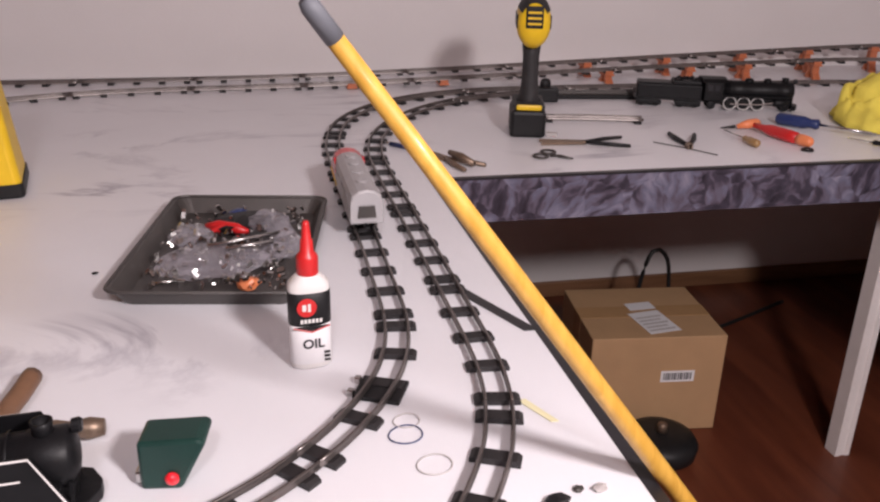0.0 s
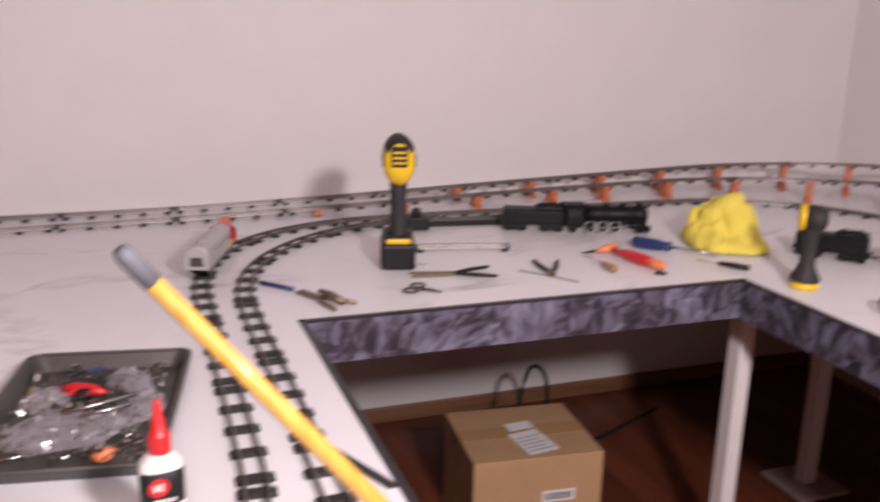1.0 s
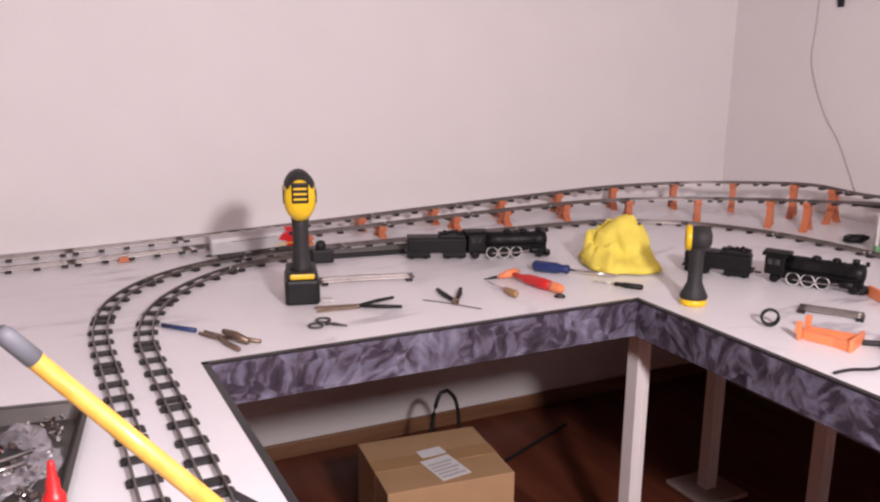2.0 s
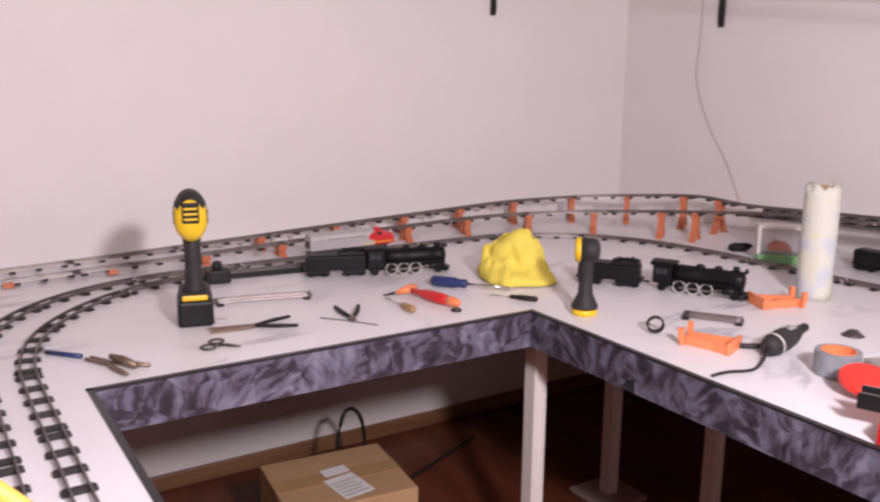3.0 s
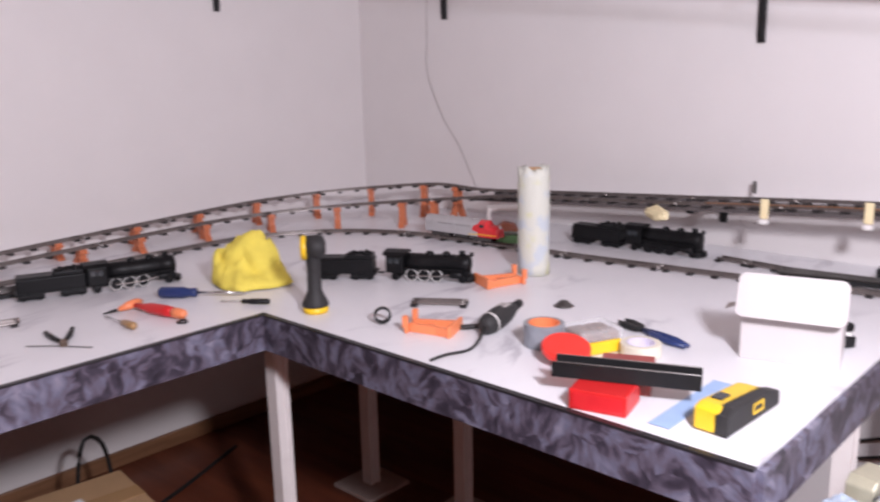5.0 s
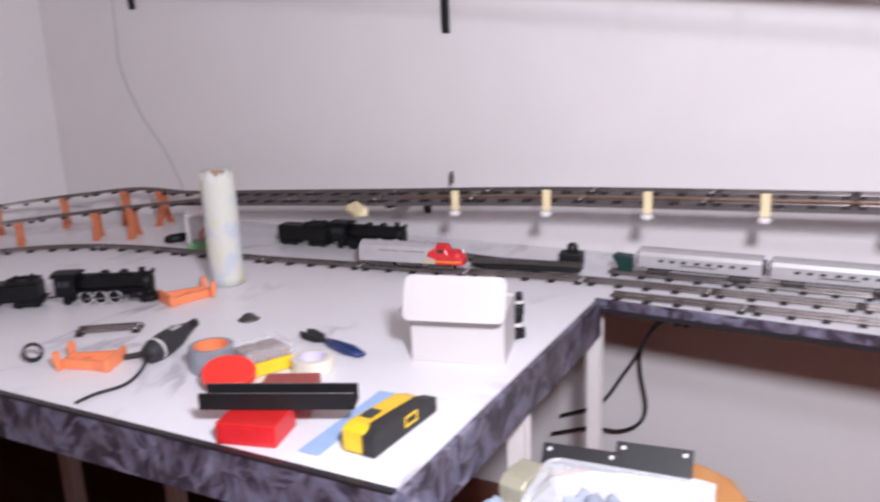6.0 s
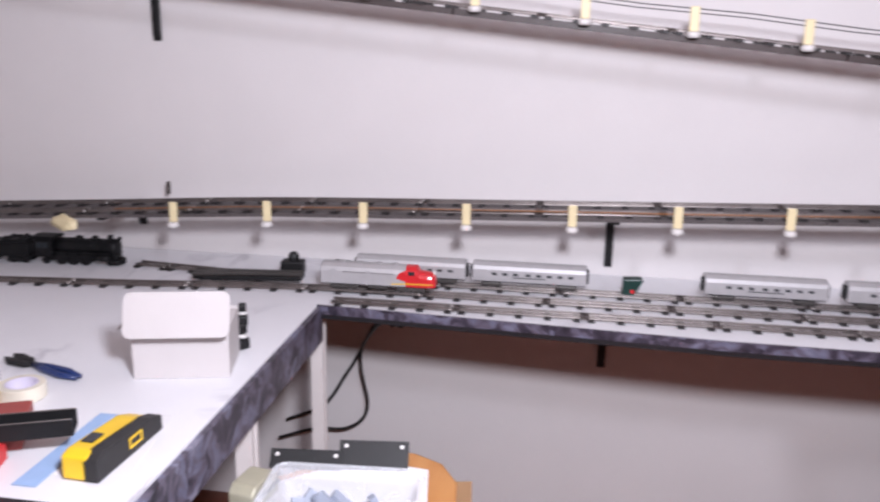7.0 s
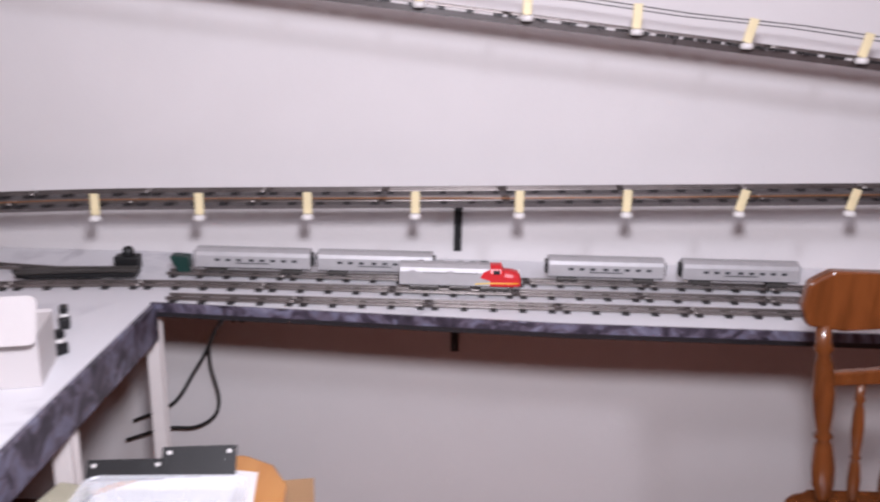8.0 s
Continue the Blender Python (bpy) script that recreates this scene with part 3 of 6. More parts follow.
# ---- trains ----
def wheel_mesh(name, r, w, material, spokes=False):
    bm = bm_new()
    lathe(bm, [(r * 0.35, -w / 2 - 0.0006), (r * 0.8, -w / 2), (r, -w / 2), (r, w / 2 - 0.001), (r * 1.1, w / 2 - 0.001), (r * 1.1, w / 2)], 18, pose(0, 0, 0, 90))
    me = bpy.data.meshes.new(name)
    bmesh.ops.recalc_face_normals(bm, faces=bm.faces)
    bm.to_mesh(me)
    bm.free()
    me.materials.append(material)
    return me


SMALL_WHEEL = wheel_mesh("wheel", 0.0075, 0.004, BLACK)
DARK_DRIVER = wheel_mesh("driving_wheel", 0.0115, 0.004, BLACK)


def ring(bm, r, t, m, n=20):
    pts = [m @ Vector((r * math.cos(2 * math.pi * k / n), r * math.sin(2 * math.pi * k / n), 0)) for k in range(n)]
    tube(bm, pts, t, 6, True)


def hung(me, name, parent, m):
    o = new(name, me)
    o.parent = parent
    o.matrix_local = m
    return o


def truck(parent, x, z, n=2, gap=0.026, material=BLACK):
    bm = bm_new()
    for s in (-1, 1):
        box(bm, x - gap / 2 * (n - 1) - 0.009, s * 0.0145 - 0.0018, z + 0.003, x + gap / 2 * (n - 1) + 0.009, s * 0.0145 + 0.0018, z + 0.0115, 0.0014)
        for k in range(n):
            box(bm, x + (k - (n - 1) / 2) * gap - 0.004, s * 0.0152 - 0.0018, z + 0.0045, x + (k - (n - 1) / 2) * gap + 0.004, s * 0.0152 + 0.002, z + 0.0105, 0.001)
    box(bm, x - 0.010, -0.0128, z + 0.008, x + 0.010, 0.0128, z + 0.0135, 0.0015)
    tr = part("truck", bm, material, parent)
    for k in range(n):
        for s in (-1, 1):
            hung(SMALL_WHEEL, "wheel", tr, pose(x + (k - (n - 1) / 2) * gap, s * 0.0112, z + 0.0080, 0, 0, 0 if s > 0 else 180))
    return tr


def steamer(m, label, white=True, stripe=False, tender=True, tender_m=None, skirted=False):
    """A black toy steam engine, heading +x, its wheels at z 0."""
    t = thing("steam_locomotive", label, "toy locomotive", m @ Matrix.Scale(1.22, 4), "steam engines")
    bm = bm_new()
    lathe(bm, [(0.0165, -0.045), (0.0170, -0.01), (0.0160, 0.0), (0.0160, 0.055), (0.0170, 0.056), (0.0170, 0.076), (0.0150, 0.0785), (0.010, 0.0805), (0.003, 0.0815)], 22, pose(0, 0, 0.034, 0, 90, 0))
    for x in (-0.03, -0.004, 0.022, 0.046):
        lathe(bm, [(0.0172, -0.0008), (0.0174, 0.0), (0.0172, 0.0008)], 22, pose(x, 0, 0.034, 0, 90, 0), False)
    part("boiler", bm, BLACK, t, smooth=True)
    bm = bm_new()
    lathe(bm, [(0.0065, 0.0), (0.0055, 0.006), (0.0062, 0.010), (0.0048, 0.0102), (0.0045, 0.004)], 14, pose(0.064, 0, 0.0475))
    part("chimney", bm, BLACK, t, smooth=True)
    for x, r, h in ((0.034, 0.0078, 0.009), (0.002, 0.0085, 0.0085)):
        bm = bm_new()
        lathe(bm, [(r, 0.0), (r * 0.95, h * 0.55), (r * 0.6, h * 0.9), (r * 0.1, h)], 14, pose(x, 0, 0.0475))
        part("dome", bm, BLACK, t, smooth=True)
    bm = bm_new()
    lathe(bm, [(0.004, 0.0), (0.0045, 0.004), (0.0035, 0.0055)], 12, pose(0.079, 0, 0.052, 0, 90, 0))
    part("headlamp", bm, BLACK, t)
    # cab
    bm = bm_new()
    box(bm, -0.078, -0.0215, 0.016, -0.044, 0.0215, 0.049, 0.002)
    cab = part("cab", bm, BLACK, t)
    bm = bm_new()
    sweep(bm, [(-0.083, 0, 0), (-0.040, 0, 0)], [(-0.0235, 0.0492), (0.0235, 0.0492), (0.017, 0.0545), (0.0, 0.0565), (-0.017, 0.0545)])
    part("cab_roof", bm, BLACK, cab)
    for s in (-1, 1):
        for x in (-0.068, -0.056):
            bm = bm_new()
            box(bm, x - 0.0042, s * 0.0217 - 0.0004, 0.034, x + 0.0042, s * 0.0217 + 0.0004, 0.044, 0)
            part("cab_window", bm, DARKG, cab)
    # frame, running boards, cylinders, pilot
    bm = bm_new()
    box(bm, -0.070, -0.010, 0.009, 0.078, 0.010, 0.021, 0.002)
    box(bm, -0.045, -0.0215, 0.0245, 0.072, 0.0215, 0.0268, 0.0007)
    part("frame", bm, BLACK, t)
    if skirted:
        for s in (-1, 1):
            bm = bm_new()
            prism(bm, [(-0.078, 0.010), (0.074, 0.010), (0.077, 0.016), (0.060, 0.0500), (-0.078, 0.0500)], -s * 0.0225 - 0.0008, -s * 0.0225 + 0.0008, pose(0, 0, 0, 90), 0.0004)
            side = part("side_skirt", bm, BLACK, t, "black streamlined side skirt")
            bm = bm_new()
            tube(bm, [(-0.078, s * 0.0236, 0.0490), (0.0595, s * 0.0236, 0.0490), (0.0755, s * 0.0236, 0.016)], 0.0007, 6)
            part("white_stripe", bm, WHITE, side, "white painted stripe")
            bm = bm_new()
            tube(bm, [(-0.078, s * 0.0236, 0.0360), (0.054, s * 0.0236, 0.0360)], 0.0006, 6)
            part("white_stripe", bm, WHITE, side, "white painted stripe")
    elif stripe:
        for s in (-1, 1):
            bm = bm_new()
            tube(bm, [(-0.075, s * 0.0222, 0.0260), (0.060, s * 0.0222, 0.0260), (0.072, s * 0.0222, 0.018), (0.080, s * 0.0215, 0.008)], 0.0009, 6)
            part("white_stripe", bm, WHITE, t, "white painted stripe")
    for s in (-1, 1):
        bm = bm_new()
        cyl(bm, 0.0072, -0.011, 0.011, 14, pose(0.056, s * 0.0168, 0.0165, 0, 90, 0), 0.001)
        part("cylinder", bm, BLACK, t, smooth=True)
    bm = bm_new()
    prism(bm, [(0.076, -0.019), (0.084, -0.016), (0.090, -0.004), (0.090, 0.004), (0.084, 0.016), (0.076, 0.019)], 0.0035, 0.012, None, 0.001)
    for s in (-1, 1):
        box(bm, 0.0755, s * 0.015 - 0.001, 0.012, 0.0775, s * 0.015 + 0.001, 0.026)
    part("pilot", bm, BLACK, t)
    for x in (-0.030, -0.006, 0.018):
        for s in (-1, 1):
            w = hung(DARK_DRIVER, "driving_wheel", t, pose(x, s * 0.0118, 0.0125, 0, 0, 0 if s < 0 else 180))
            if white:
                bm = bm_new()
                ring(bm, 0.0110, 0.0009, pose(0, -0.0028, 0, 90))
                part("rim", bm, WHITE, w, "white wheel rim")
    for s in (-1, 1):
        bm = bm_new()
        tube(bm, [(-0.030, s * 0.0152, 0.0115), (0.018, s * 0.0152, 0.0115)], 0.0012, 6)
        tube(bm, [(0.018, s * 0.0160, 0.0115), (0.050, s * 0.0160, 0.0165)], 0.0011, 6)
        part("side_rod", bm, STEEL if white else BLACK, t, "steel side rod")
    for x in (0.066, -0.062):
        for s in (-1, 1):
            hung(SMALL_WHEEL, "wheel", t, pose(x, s * 0.0112, 0.0080, 0, 0, 0 if s > 0 else 180))
    if tender:
        d = thing("tender", "black toy coal tender coupled behind its engine", "toy tender", (tender_m if tender_m is not None else m @ pose(-0.165, 0, 0)) @ Matrix.Scale(1.24, 4), "steam engines")
        bm = bm_new()
        box(bm, -0.056, -0.0205, 0.0155, 0.056, 0.0205, 0.0400, 0.002)
        box(bm, -0.056, -0.0170, 0.040, 0.004, 0.0170, 0.0425, 0.001)
        box(bm, 0.004, -0.0195, 0.040, 0.054, 0.0195, 0.0475, 0.002)
        part("tank", bm, BLACK, d)
        bm = bm_new()
        rnd = random.Random(5)
        for k in range(26):
            r = bmesh.ops.create_icosphere(bm, subdivisions=1, radius=rnd.uniform(0.003, 0.0055))
            bmesh.ops.translate(bm, vec=(rnd.uniform(0.008, 0.050), rnd.uniform(-0.015, 0.015), 0.0475), verts=r["verts"])
        part("coal", bm, BLACK, d)
        bm = bm_new()
        box(bm, -0.060, -0.019, 0.0125, 0.062, 0.019, 0.0155, 0.001)
        box(bm, 0.062, -0.003, 0.010, 0.074, 0.003, 0.013, 0.001)
        part("tender_frame", bm, BLACK, d)
        truck(d, -0.034, 0.0)
        truck(d, 0.034, 0.0)
    return t


steamer(pose(1.256, 1.910, H + 0.0005, 0, 0, -17), "black toy steam engine with white wheel rims on the table", True, False, True, pose(1.102, 1.970, H + 0.0005, 0, 0, -22))
steamer(pose(1.715, 1.415, H + 0.0005, 0, 0, -62), "black toy steam engine with white wheel rims on the table", True, False, True, pose(1.608, 1.580, H + 0.0005, 0, 0, -52))
steamer(pose(2.275, 1.13, H + 0.0005, 0, 0, -86), "black toy steam engine with black wheels near the wall", False, False, True, pose(2.262, 1.312, H + 0.0005, 0, 0, -86))
steamer(pose(-0.020, 0.780, H + 0.0005, 0, 0, 4), "black toy steam engine with a white stripe along its side", False, True, False, None, True)


def coach_profile(w, h, n=6):
    pts = [(-w, 0.0), (-w, h * 0.62)]
    for k in range(1, n):
        a = math.pi - math.pi * k / n
        pts.append((w * math.cos(a), h * 0.62 + h * 0.38 * math.sin(a)))
    return pts + [(w, h * 0.62), (w, 0.0)]


def coach(m, label, seed=0):
    t = thing("passenger_car", label, "toy train car", m, "passenger cars")
    L = 0.242
    bm = bm_new()
    sweep(bm, [(-L / 2, 0, 0.016), (-L / 2 + 0.002, 0, 0.016), (L / 2 - 0.002, 0, 0.016), (L / 2, 0, 0.016)], coach_profile(0.0205, 0.040), scale=[0.96, 1, 1, 0.96])
    body = part("body", bm, SILVER, t, "ribbed silver car body")
    for s in (-1, 1):
        for z in (0.0205, 0.0232, 0.0385):
            bm = bm_new()
            box(bm, -L / 2 + 0.004, s * 0.0206 - 0.0005, z, L / 2 - 0.004, s * 0.0206 + 0.0005, z + 0.0011)
            part("rib", bm, SILVER, body)
        for k in range(8):
            x = -0.088 + k * 0.0225 + (0.004 if k > 4 else 0)
            bm = bm_new()
            box(bm, x - 0.0052, s * 0.0207 - 0.0003, 0.0296, x + 0.0052, s * 0.0207 + 0.0004, 0.0348)
            part("window", bm, DARKG, body)
        bm = bm_new()
        box(bm, -0.035, s * 0.0208 - 0.0003, 0.0248, 0.035, s * 0.0208 + 0.0004, 0.0266)
        part("name_bar", bm, DARKG, body, "dark unreadable name strip")
    for s in (-1, 1):
        bm = bm_new()
        box(bm, s * (L / 2 + 0.0025) - 0.0025, -0.010, 0.018, s * (L / 2 + 0.0025) + 0.0025, 0.010, 0.046, 0.0012)
        part("diaphragm", bm, BLACK, t, "black end bellows")
    bm = bm_new()
    box(bm, -L / 2 + 0.002, -0.017, 0.0125, L / 2 - 0.002, 0.017, 0.0158, 0.001)
    part("underframe", bm, BLACK, t)
    for x in (-0.080, 0.080):
        truck(t, x, 0.0, 2, 0.026, TRAY)
    return t


RAILTOP = T0 + 0.0108
for y, lab in ((0.335, "silver ribbed toy passenger car on the siding"), (0.078, "silver ribbed toy passenger car on the siding"), (-0.405, "silver ribbed toy passenger car on the siding"), (-0.685, "silver ribbed toy passenger car on the siding")):
    coach(pose(2.262, y, RAILTOP, 0, 0, 90), lab)


def diesel():
    """The running streamlined diesel, heading +x, wheels at z 0."""
    t = thing("diesel_locomotive", "silver streamlined toy diesel locomotive with red nose running on the track", "toy locomotive", pose(0.335, 1.39, RAILTOP, 0, 0, 90))
    bm = bm_new()
    sweep(bm, [(-0.122, 0, 0.015), (-0.1205, 0, 0.015), (0.060, 0, 0.015)], coach_profile(0.021, 0.043), scale=[0.95, 1, 1])
    body = part("body", bm, SILVER, t, "silver ribbed body")
    bm = bm_new()
    prof = coach_profile(0.0212, 0.0432)
    rings = [(0.0601, 1.0, 1.0), (0.082, 1.0, 1.0), (0.0885, 0.99, 0.74), (0.106, 0.97, 0.70), (0.116, 0.88, 0.63), (0.1205, 0.74, 0.50), (0.1225, 0.55, 0.36)]
    rows = [[bm.verts.new((x, a * sy, 0.015 + b * sz)) for a, b in prof] for x, sy, sz in rings]
    for a, b in zip(rows, rows[1:]):
        for k in range(len(prof)):
            bm.faces.new((a[k], a[(k + 1) % len(prof)], b[(k + 1) % len(prof)], b[k]))
    bm.faces.new(rows[0])
    bm.faces.new(rows[-1][::-1])
    nose = part("nose", bm, RED, t, "glossy red nose and cab", False)
    bm = bm_new()
    prism(bm, [(0.0602, 0.026), (0.0602, 0.050), (0.046, 0.043), (0.040, 0.032)], -0.0216, 0.0216, pose(0, 0, 0, 90))
    part("red_flare", bm, RED, nose)
    for s in (-1, 1):
        bm = bm_new()
        box(bm, 0.066, s * 0.0214 - 0.0004, 0.040, 0.079, s * 0.0214 + 0.0004, 0.048, 0)
        part("cab_window", bm, DARKG, nose)
        bm = bm_new()
        tube(bm, [(0.030, s * 0.0214, 0.019), (0.062, s * 0.0216, 0.0215), (0.106, s * 0.0209, 0.0215), (0.118, s * 0.0170, 0.0215)], 0.0012, 6)
        part("yellow_stripe", bm, YELLOW, t, "yellow nose stripe")
        for x in (-0.02, -0.095):
            bm = bm_new()
            box(bm, x - 0.006, s * 0.0212 - 0.0003, 0.019, x + 0.006, s * 0.0212 + 0.0004, 0.045)
            part("door", bm, SILVER, body, "silver side door")
        bm = bm_new()
        box(bm, -0.075, s * 0.0212 - 0.0003, 0.0400, 0.035, s * 0.0212 + 0.0004, 0.0412)
        part("letter_strip", bm, TRAY, body, "grey unreadable lettering strip")
    bm = bm_new()
    lathe(bm, [(0.0045, 0.0), (0.005, 0.003), (0.0035, 0.0045)], 12, pose(0.1165, 0, 0.0415, 0, 70, 0))
    part("headlight", bm, WHITE, nose, "pale headlight")
    bm = bm_new()
    prism(bm, [(-0.012, 0.0), (0.012, 0.0), (0.010, 0.016), (-0.010, 0.016)], 0.0, 0.0008, pose(-0.1224, 0, 0.022, 90, 0, -90))
    part("rear_door", bm, TRAY, body, "grey rear door panel")
    for x in (-0.08, -0.04, 0.0, 0.035):
        bm = bm_new()
        cyl(bm, 0.008, 0.0, 0.0022, 14, pose(x, 0, 0.0568), 0.0006)
        part("roof_fan", bm, SILVER, body)
    bm = bm_new()
    box(bm, -0.115, -0.017, 0.0118, 0.108, 0.017, 0.0148, 0.001)
    box(bm, -0.128, -0.003, 0.008, -0.112, 0.003, 0.0115, 0.001)
    part("underframe", bm, BLACK, t)
    bm = bm_new()
    box(bm, -0.022, -0.0165, 0.006, 0.022, 0.0165, 0.0117, 0.0015)
    part("fuel_tank", bm, TRAY, t)
    truck(t, -0.072, 0.0, 3, 0.021, TRAY)
    truck(t, 0.070, 0.0, 3, 0.021, TRAY)
    return t


DIESEL = diesel()


# ---- small things on the table ----
TZ = H + 0.0005


def stick(bm, a, b, r0, r1=None, n=10):
    tube(bm, [a, b], r0, n, scale=[1.0, (r1 if r1 is not None else r0) / r0])


def ring_thing(name, x, y, z, r, t, material, label, category, flat=0.0, turn=0.0):
    bm = bm_new()
    n = 28
    tube(bm, [(r * (1 + flat) * math.cos(2 * math.pi * k / n), r * math.sin(2 * math.pi * k / n), t + 0.0004 * math.sin(4 * math.pi * k / n)) for k in range(n)], t, 6, True)
    return tagged(finish(name, bm, material, None, smooth=True, m=pose(x, y, z, 0, 0, turn)), label, category)


# leaning pole
pole = thing("yellow_pole", "long tapered yellow pole with grey cap leaning on the table edge", "pole")
FOOT, TIP = Vector((0.987, 0.9165, FZ + 0.003)), Vector((0.234, 0.639, 0.985))
AX = (TIP - FOOT).normalized()
bm = bm_new()
tube(bm, [FOOT, FOOT.lerp(TIP, 0.4), FOOT.lerp(TIP, 0.66), FOOT.lerp(TIP, 0.85), TIP - AX * 0.022], 0.0078, 16, scale=[1.05, 1.02, 0.93, 0.75, 0.57])
part("shaft", bm, YPOLE, pole, "yellow painted shaft", True)
bm = bm_new()
tube(bm, [TIP - AX * 0.0218, TIP - AX * 0.004, TIP], 0.0048, 16, scale=[1.0, 0.97, 0.7])
part("end_cap", bm, GREYCAP, pole, "grey rubber end cap", True)

# parts tray
tray = thing("baking_tray", "shallow dark grey metal tray full of small parts", "tray", pose(0.170, 1.238, TZ, 0, 0, -9.5))


def rrect(w, d, r, n=5):
    pts = []
    for cx, cy, a0 in ((w - r, d - r, 0), (-w + r, d - r, 90), (-w + r, -d + r, 180), (w - r, -d + r, 270)):
        for k in range(n + 1):
            a = radians(a0 + 90 * k / n)
            pts.append((cx + r * math.cos(a), cy + r * math.sin(a)))
    return pts


def tray_mesh(bm, rings):
    """Nested rounded outlines (half width, half depth, radius, z) joined into one skin."""
    rows = [[bm.verts.new((x, y, z)) for x, y in rrect(w, d, r)] for w, d, r, z in rings]
    n = len(rows[0])
    for a, b in zip(rows, rows[1:]):
        for k in range(n):
            bm.faces.new((a[k], a[(k + 1) % n], b[(k + 1) % n], b[k]))
    bm.faces.new(rows[0][::-1])
    bm.faces.new(rows[-1])


bm = bm_new()
tray_mesh(bm, [(0.088, 0.142, 0.012, 0.0), (0.100, 0.154, 0.016, 0.018), (0.1035, 0.1575, 0.018, 0.0195), (0.1035, 0.1575, 0.018, 0.0205), (0.0985, 0.1525, 0.016, 0.0192), (0.087, 0.141, 0.012, 0.0016)])
part("pan", bm, TRAY, tray)
bm = bm_new()
tube(bm, [(x, y, 0.0203) for x, y in rrect(0.1032, 0.1572, 0.018)], 0.0019, 6, True)
part("rolled_rim", bm, TRAY, tray, "rolled metal rim")
TM = pose(0.170, 1.238, TZ, 0, 0, -9.5)


def crumple(name, m, sx, sy, sz, material, label, category, seed, sub=3, rough=0.35, freq=2.2):
    bm = bm_new()
    bmesh.ops.create_icosphere(bm, subdivisions=sub, radius=1.0)
    off = Vector((seed * 3.7, seed * 1.3, seed * 5.1))
    for v in bm.verts:
        q = v.co.copy()
        k = 1 + rough * noise.noise(q * freq + off) + rough * 0.5 * noise.noise(q * freq * 2.7 + off)
        v.co = Vector((q.x * k * sx, q.y * k * sy, max(0.0, (q.z * k * 0.5 + 0.45) * sz)))
    return tagged(finish(name, bm, material, None, m=m), label, category)


TT = TM @ pose(0, 0, 0.0022)
crumple("clear_parts_bag", TT @ pose(-0.010, -0.060, 0, 0, 0, 15), 0.062, 0.045, 0.022, CLEAR, "crumpled clear plastic bag of small parts in the tray", "plastic bag", 1)
crumple("clear_parts_bag", TT @ pose(0.038, 0.060, 0, 0, 0, 40), 0.026, 0.032, 0.030, CLEAR, "crumpled clear plastic bag of small parts in the tray", "plastic bag", 2)
crumple("clear_parts_bag", TT @ pose(0.062, -0.005, 0, 0, 0, 0), 0.026, 0.038, 0.024, CLEAR, "crumpled clear plastic bag of small parts in the tray", "plastic bag", 3)
crumple("clear_parts_bag", TT @ pose(-0.052, 0.020, 0, 0, 0, 0), 0.026, 0.032, 0.026, CLEAR, "crumpled clear plastic bag of small parts in the tray", "plastic bag", 4)
crumple("dark_parts_lump", TT @ pose(0.005, 0.070, 0, 0, 0, 30), 0.040, 0.030, 0.024, BLACKP, "dark grey plastic train pieces heaped in the tray", "train pieces", 5, 2, 0.5)
crumple("dark_parts_lump", TT @ pose(0.030, 0.015, 0, 0, 0, 70), 0.034, 0.022, 0.018, RUBBER, "dark grey plastic train pieces heaped in the tray", "train pieces", 8, 2, 0.5)
crumple("blue_piece", TT @ pose(-0.010, 0.100, 0.004, 0, 0, 30), 0.016, 0.012, 0.016, BLUEP, "small dark blue plastic piece in the tray", "plastic piece", 6, 2)
crumple("orange_piece", TT @ pose(0.038, -0.108, 0, 0, 0, 30), 0.014, 0.011, 0.014, ORANGE2, "small orange plastic piece in the tray", "plastic piece", 7, 2)
bm = bm_new()
tube(bm, [(-0.026, 0.010, 0.012), (-0.010, 0.006, 0.014), (0.012, -0.004, 0.012), (0.026, -0.012, 0.009)], 0.0062, 8, scale=[0.7, 1.1, 1.1, 0.5])
tube(bm, [(-0.020, -0.008, 0.012), (0.0, 0.0, 0.013), (0.020, 0.004, 0.010)], 0.0050, 8, scale=[0.6, 1.1, 0.7])
tagged(finish("red_pliers", bm, REDP, None, smooth=True, m=TT @ pose(-0.012, 0.045, 0.002, 0, 0, 10)), "small red-handled pliers lying in the tray", "pliers")
for k, (x, y, a, l) in enumerate(((0.020, -0.022, 28, 0.085), (0.030, -0.040, 20, 0.055), (-0.050, -0.110, 15, 0.03), (0.062, -0.060, 70, 0.03))):
    bm = bm_new()
    stick(bm, (-l / 2, 0, 0.020), (l / 2, 0, 0.022), 0.0022)
    tagged(finish("steel_rod", bm, STEEL, None, smooth=True, m=TT @ pose(x, y, 0.004 if k < 2 else -0.012, 0, 0, a)), "bright steel rod lying among the parts", "rod")
bm = bm_new()
rnd = random.Random(11)
for k in range(260):
    x, y = rnd.uniform(-0.078, 0.078), rnd.uniform(-0.13, 0.11)
    s = rnd.uniform(0.0016, 0.0048)
    z = rnd.uniform(0.003, 0.016)
    mm = pose(x, y, z, rnd.uniform(0, 180), rnd.uniform(0, 180), rnd.uniform(0, 180))
    if k % 3 == 0:
        cyl(bm, s * 0.5, -s, s, 6, mm)
    else:
        box(bm, -s, -s * 0.6, -s * 0.4, s, s * 0.6, s * 0.4, 0, mm)
tagged(finish("small_hardware", bm, STEEL, None, m=TT @ pose(0, 0, 0.004)), "loose shiny screws and small metal train parts in the tray", "hardware", kind="stuff")

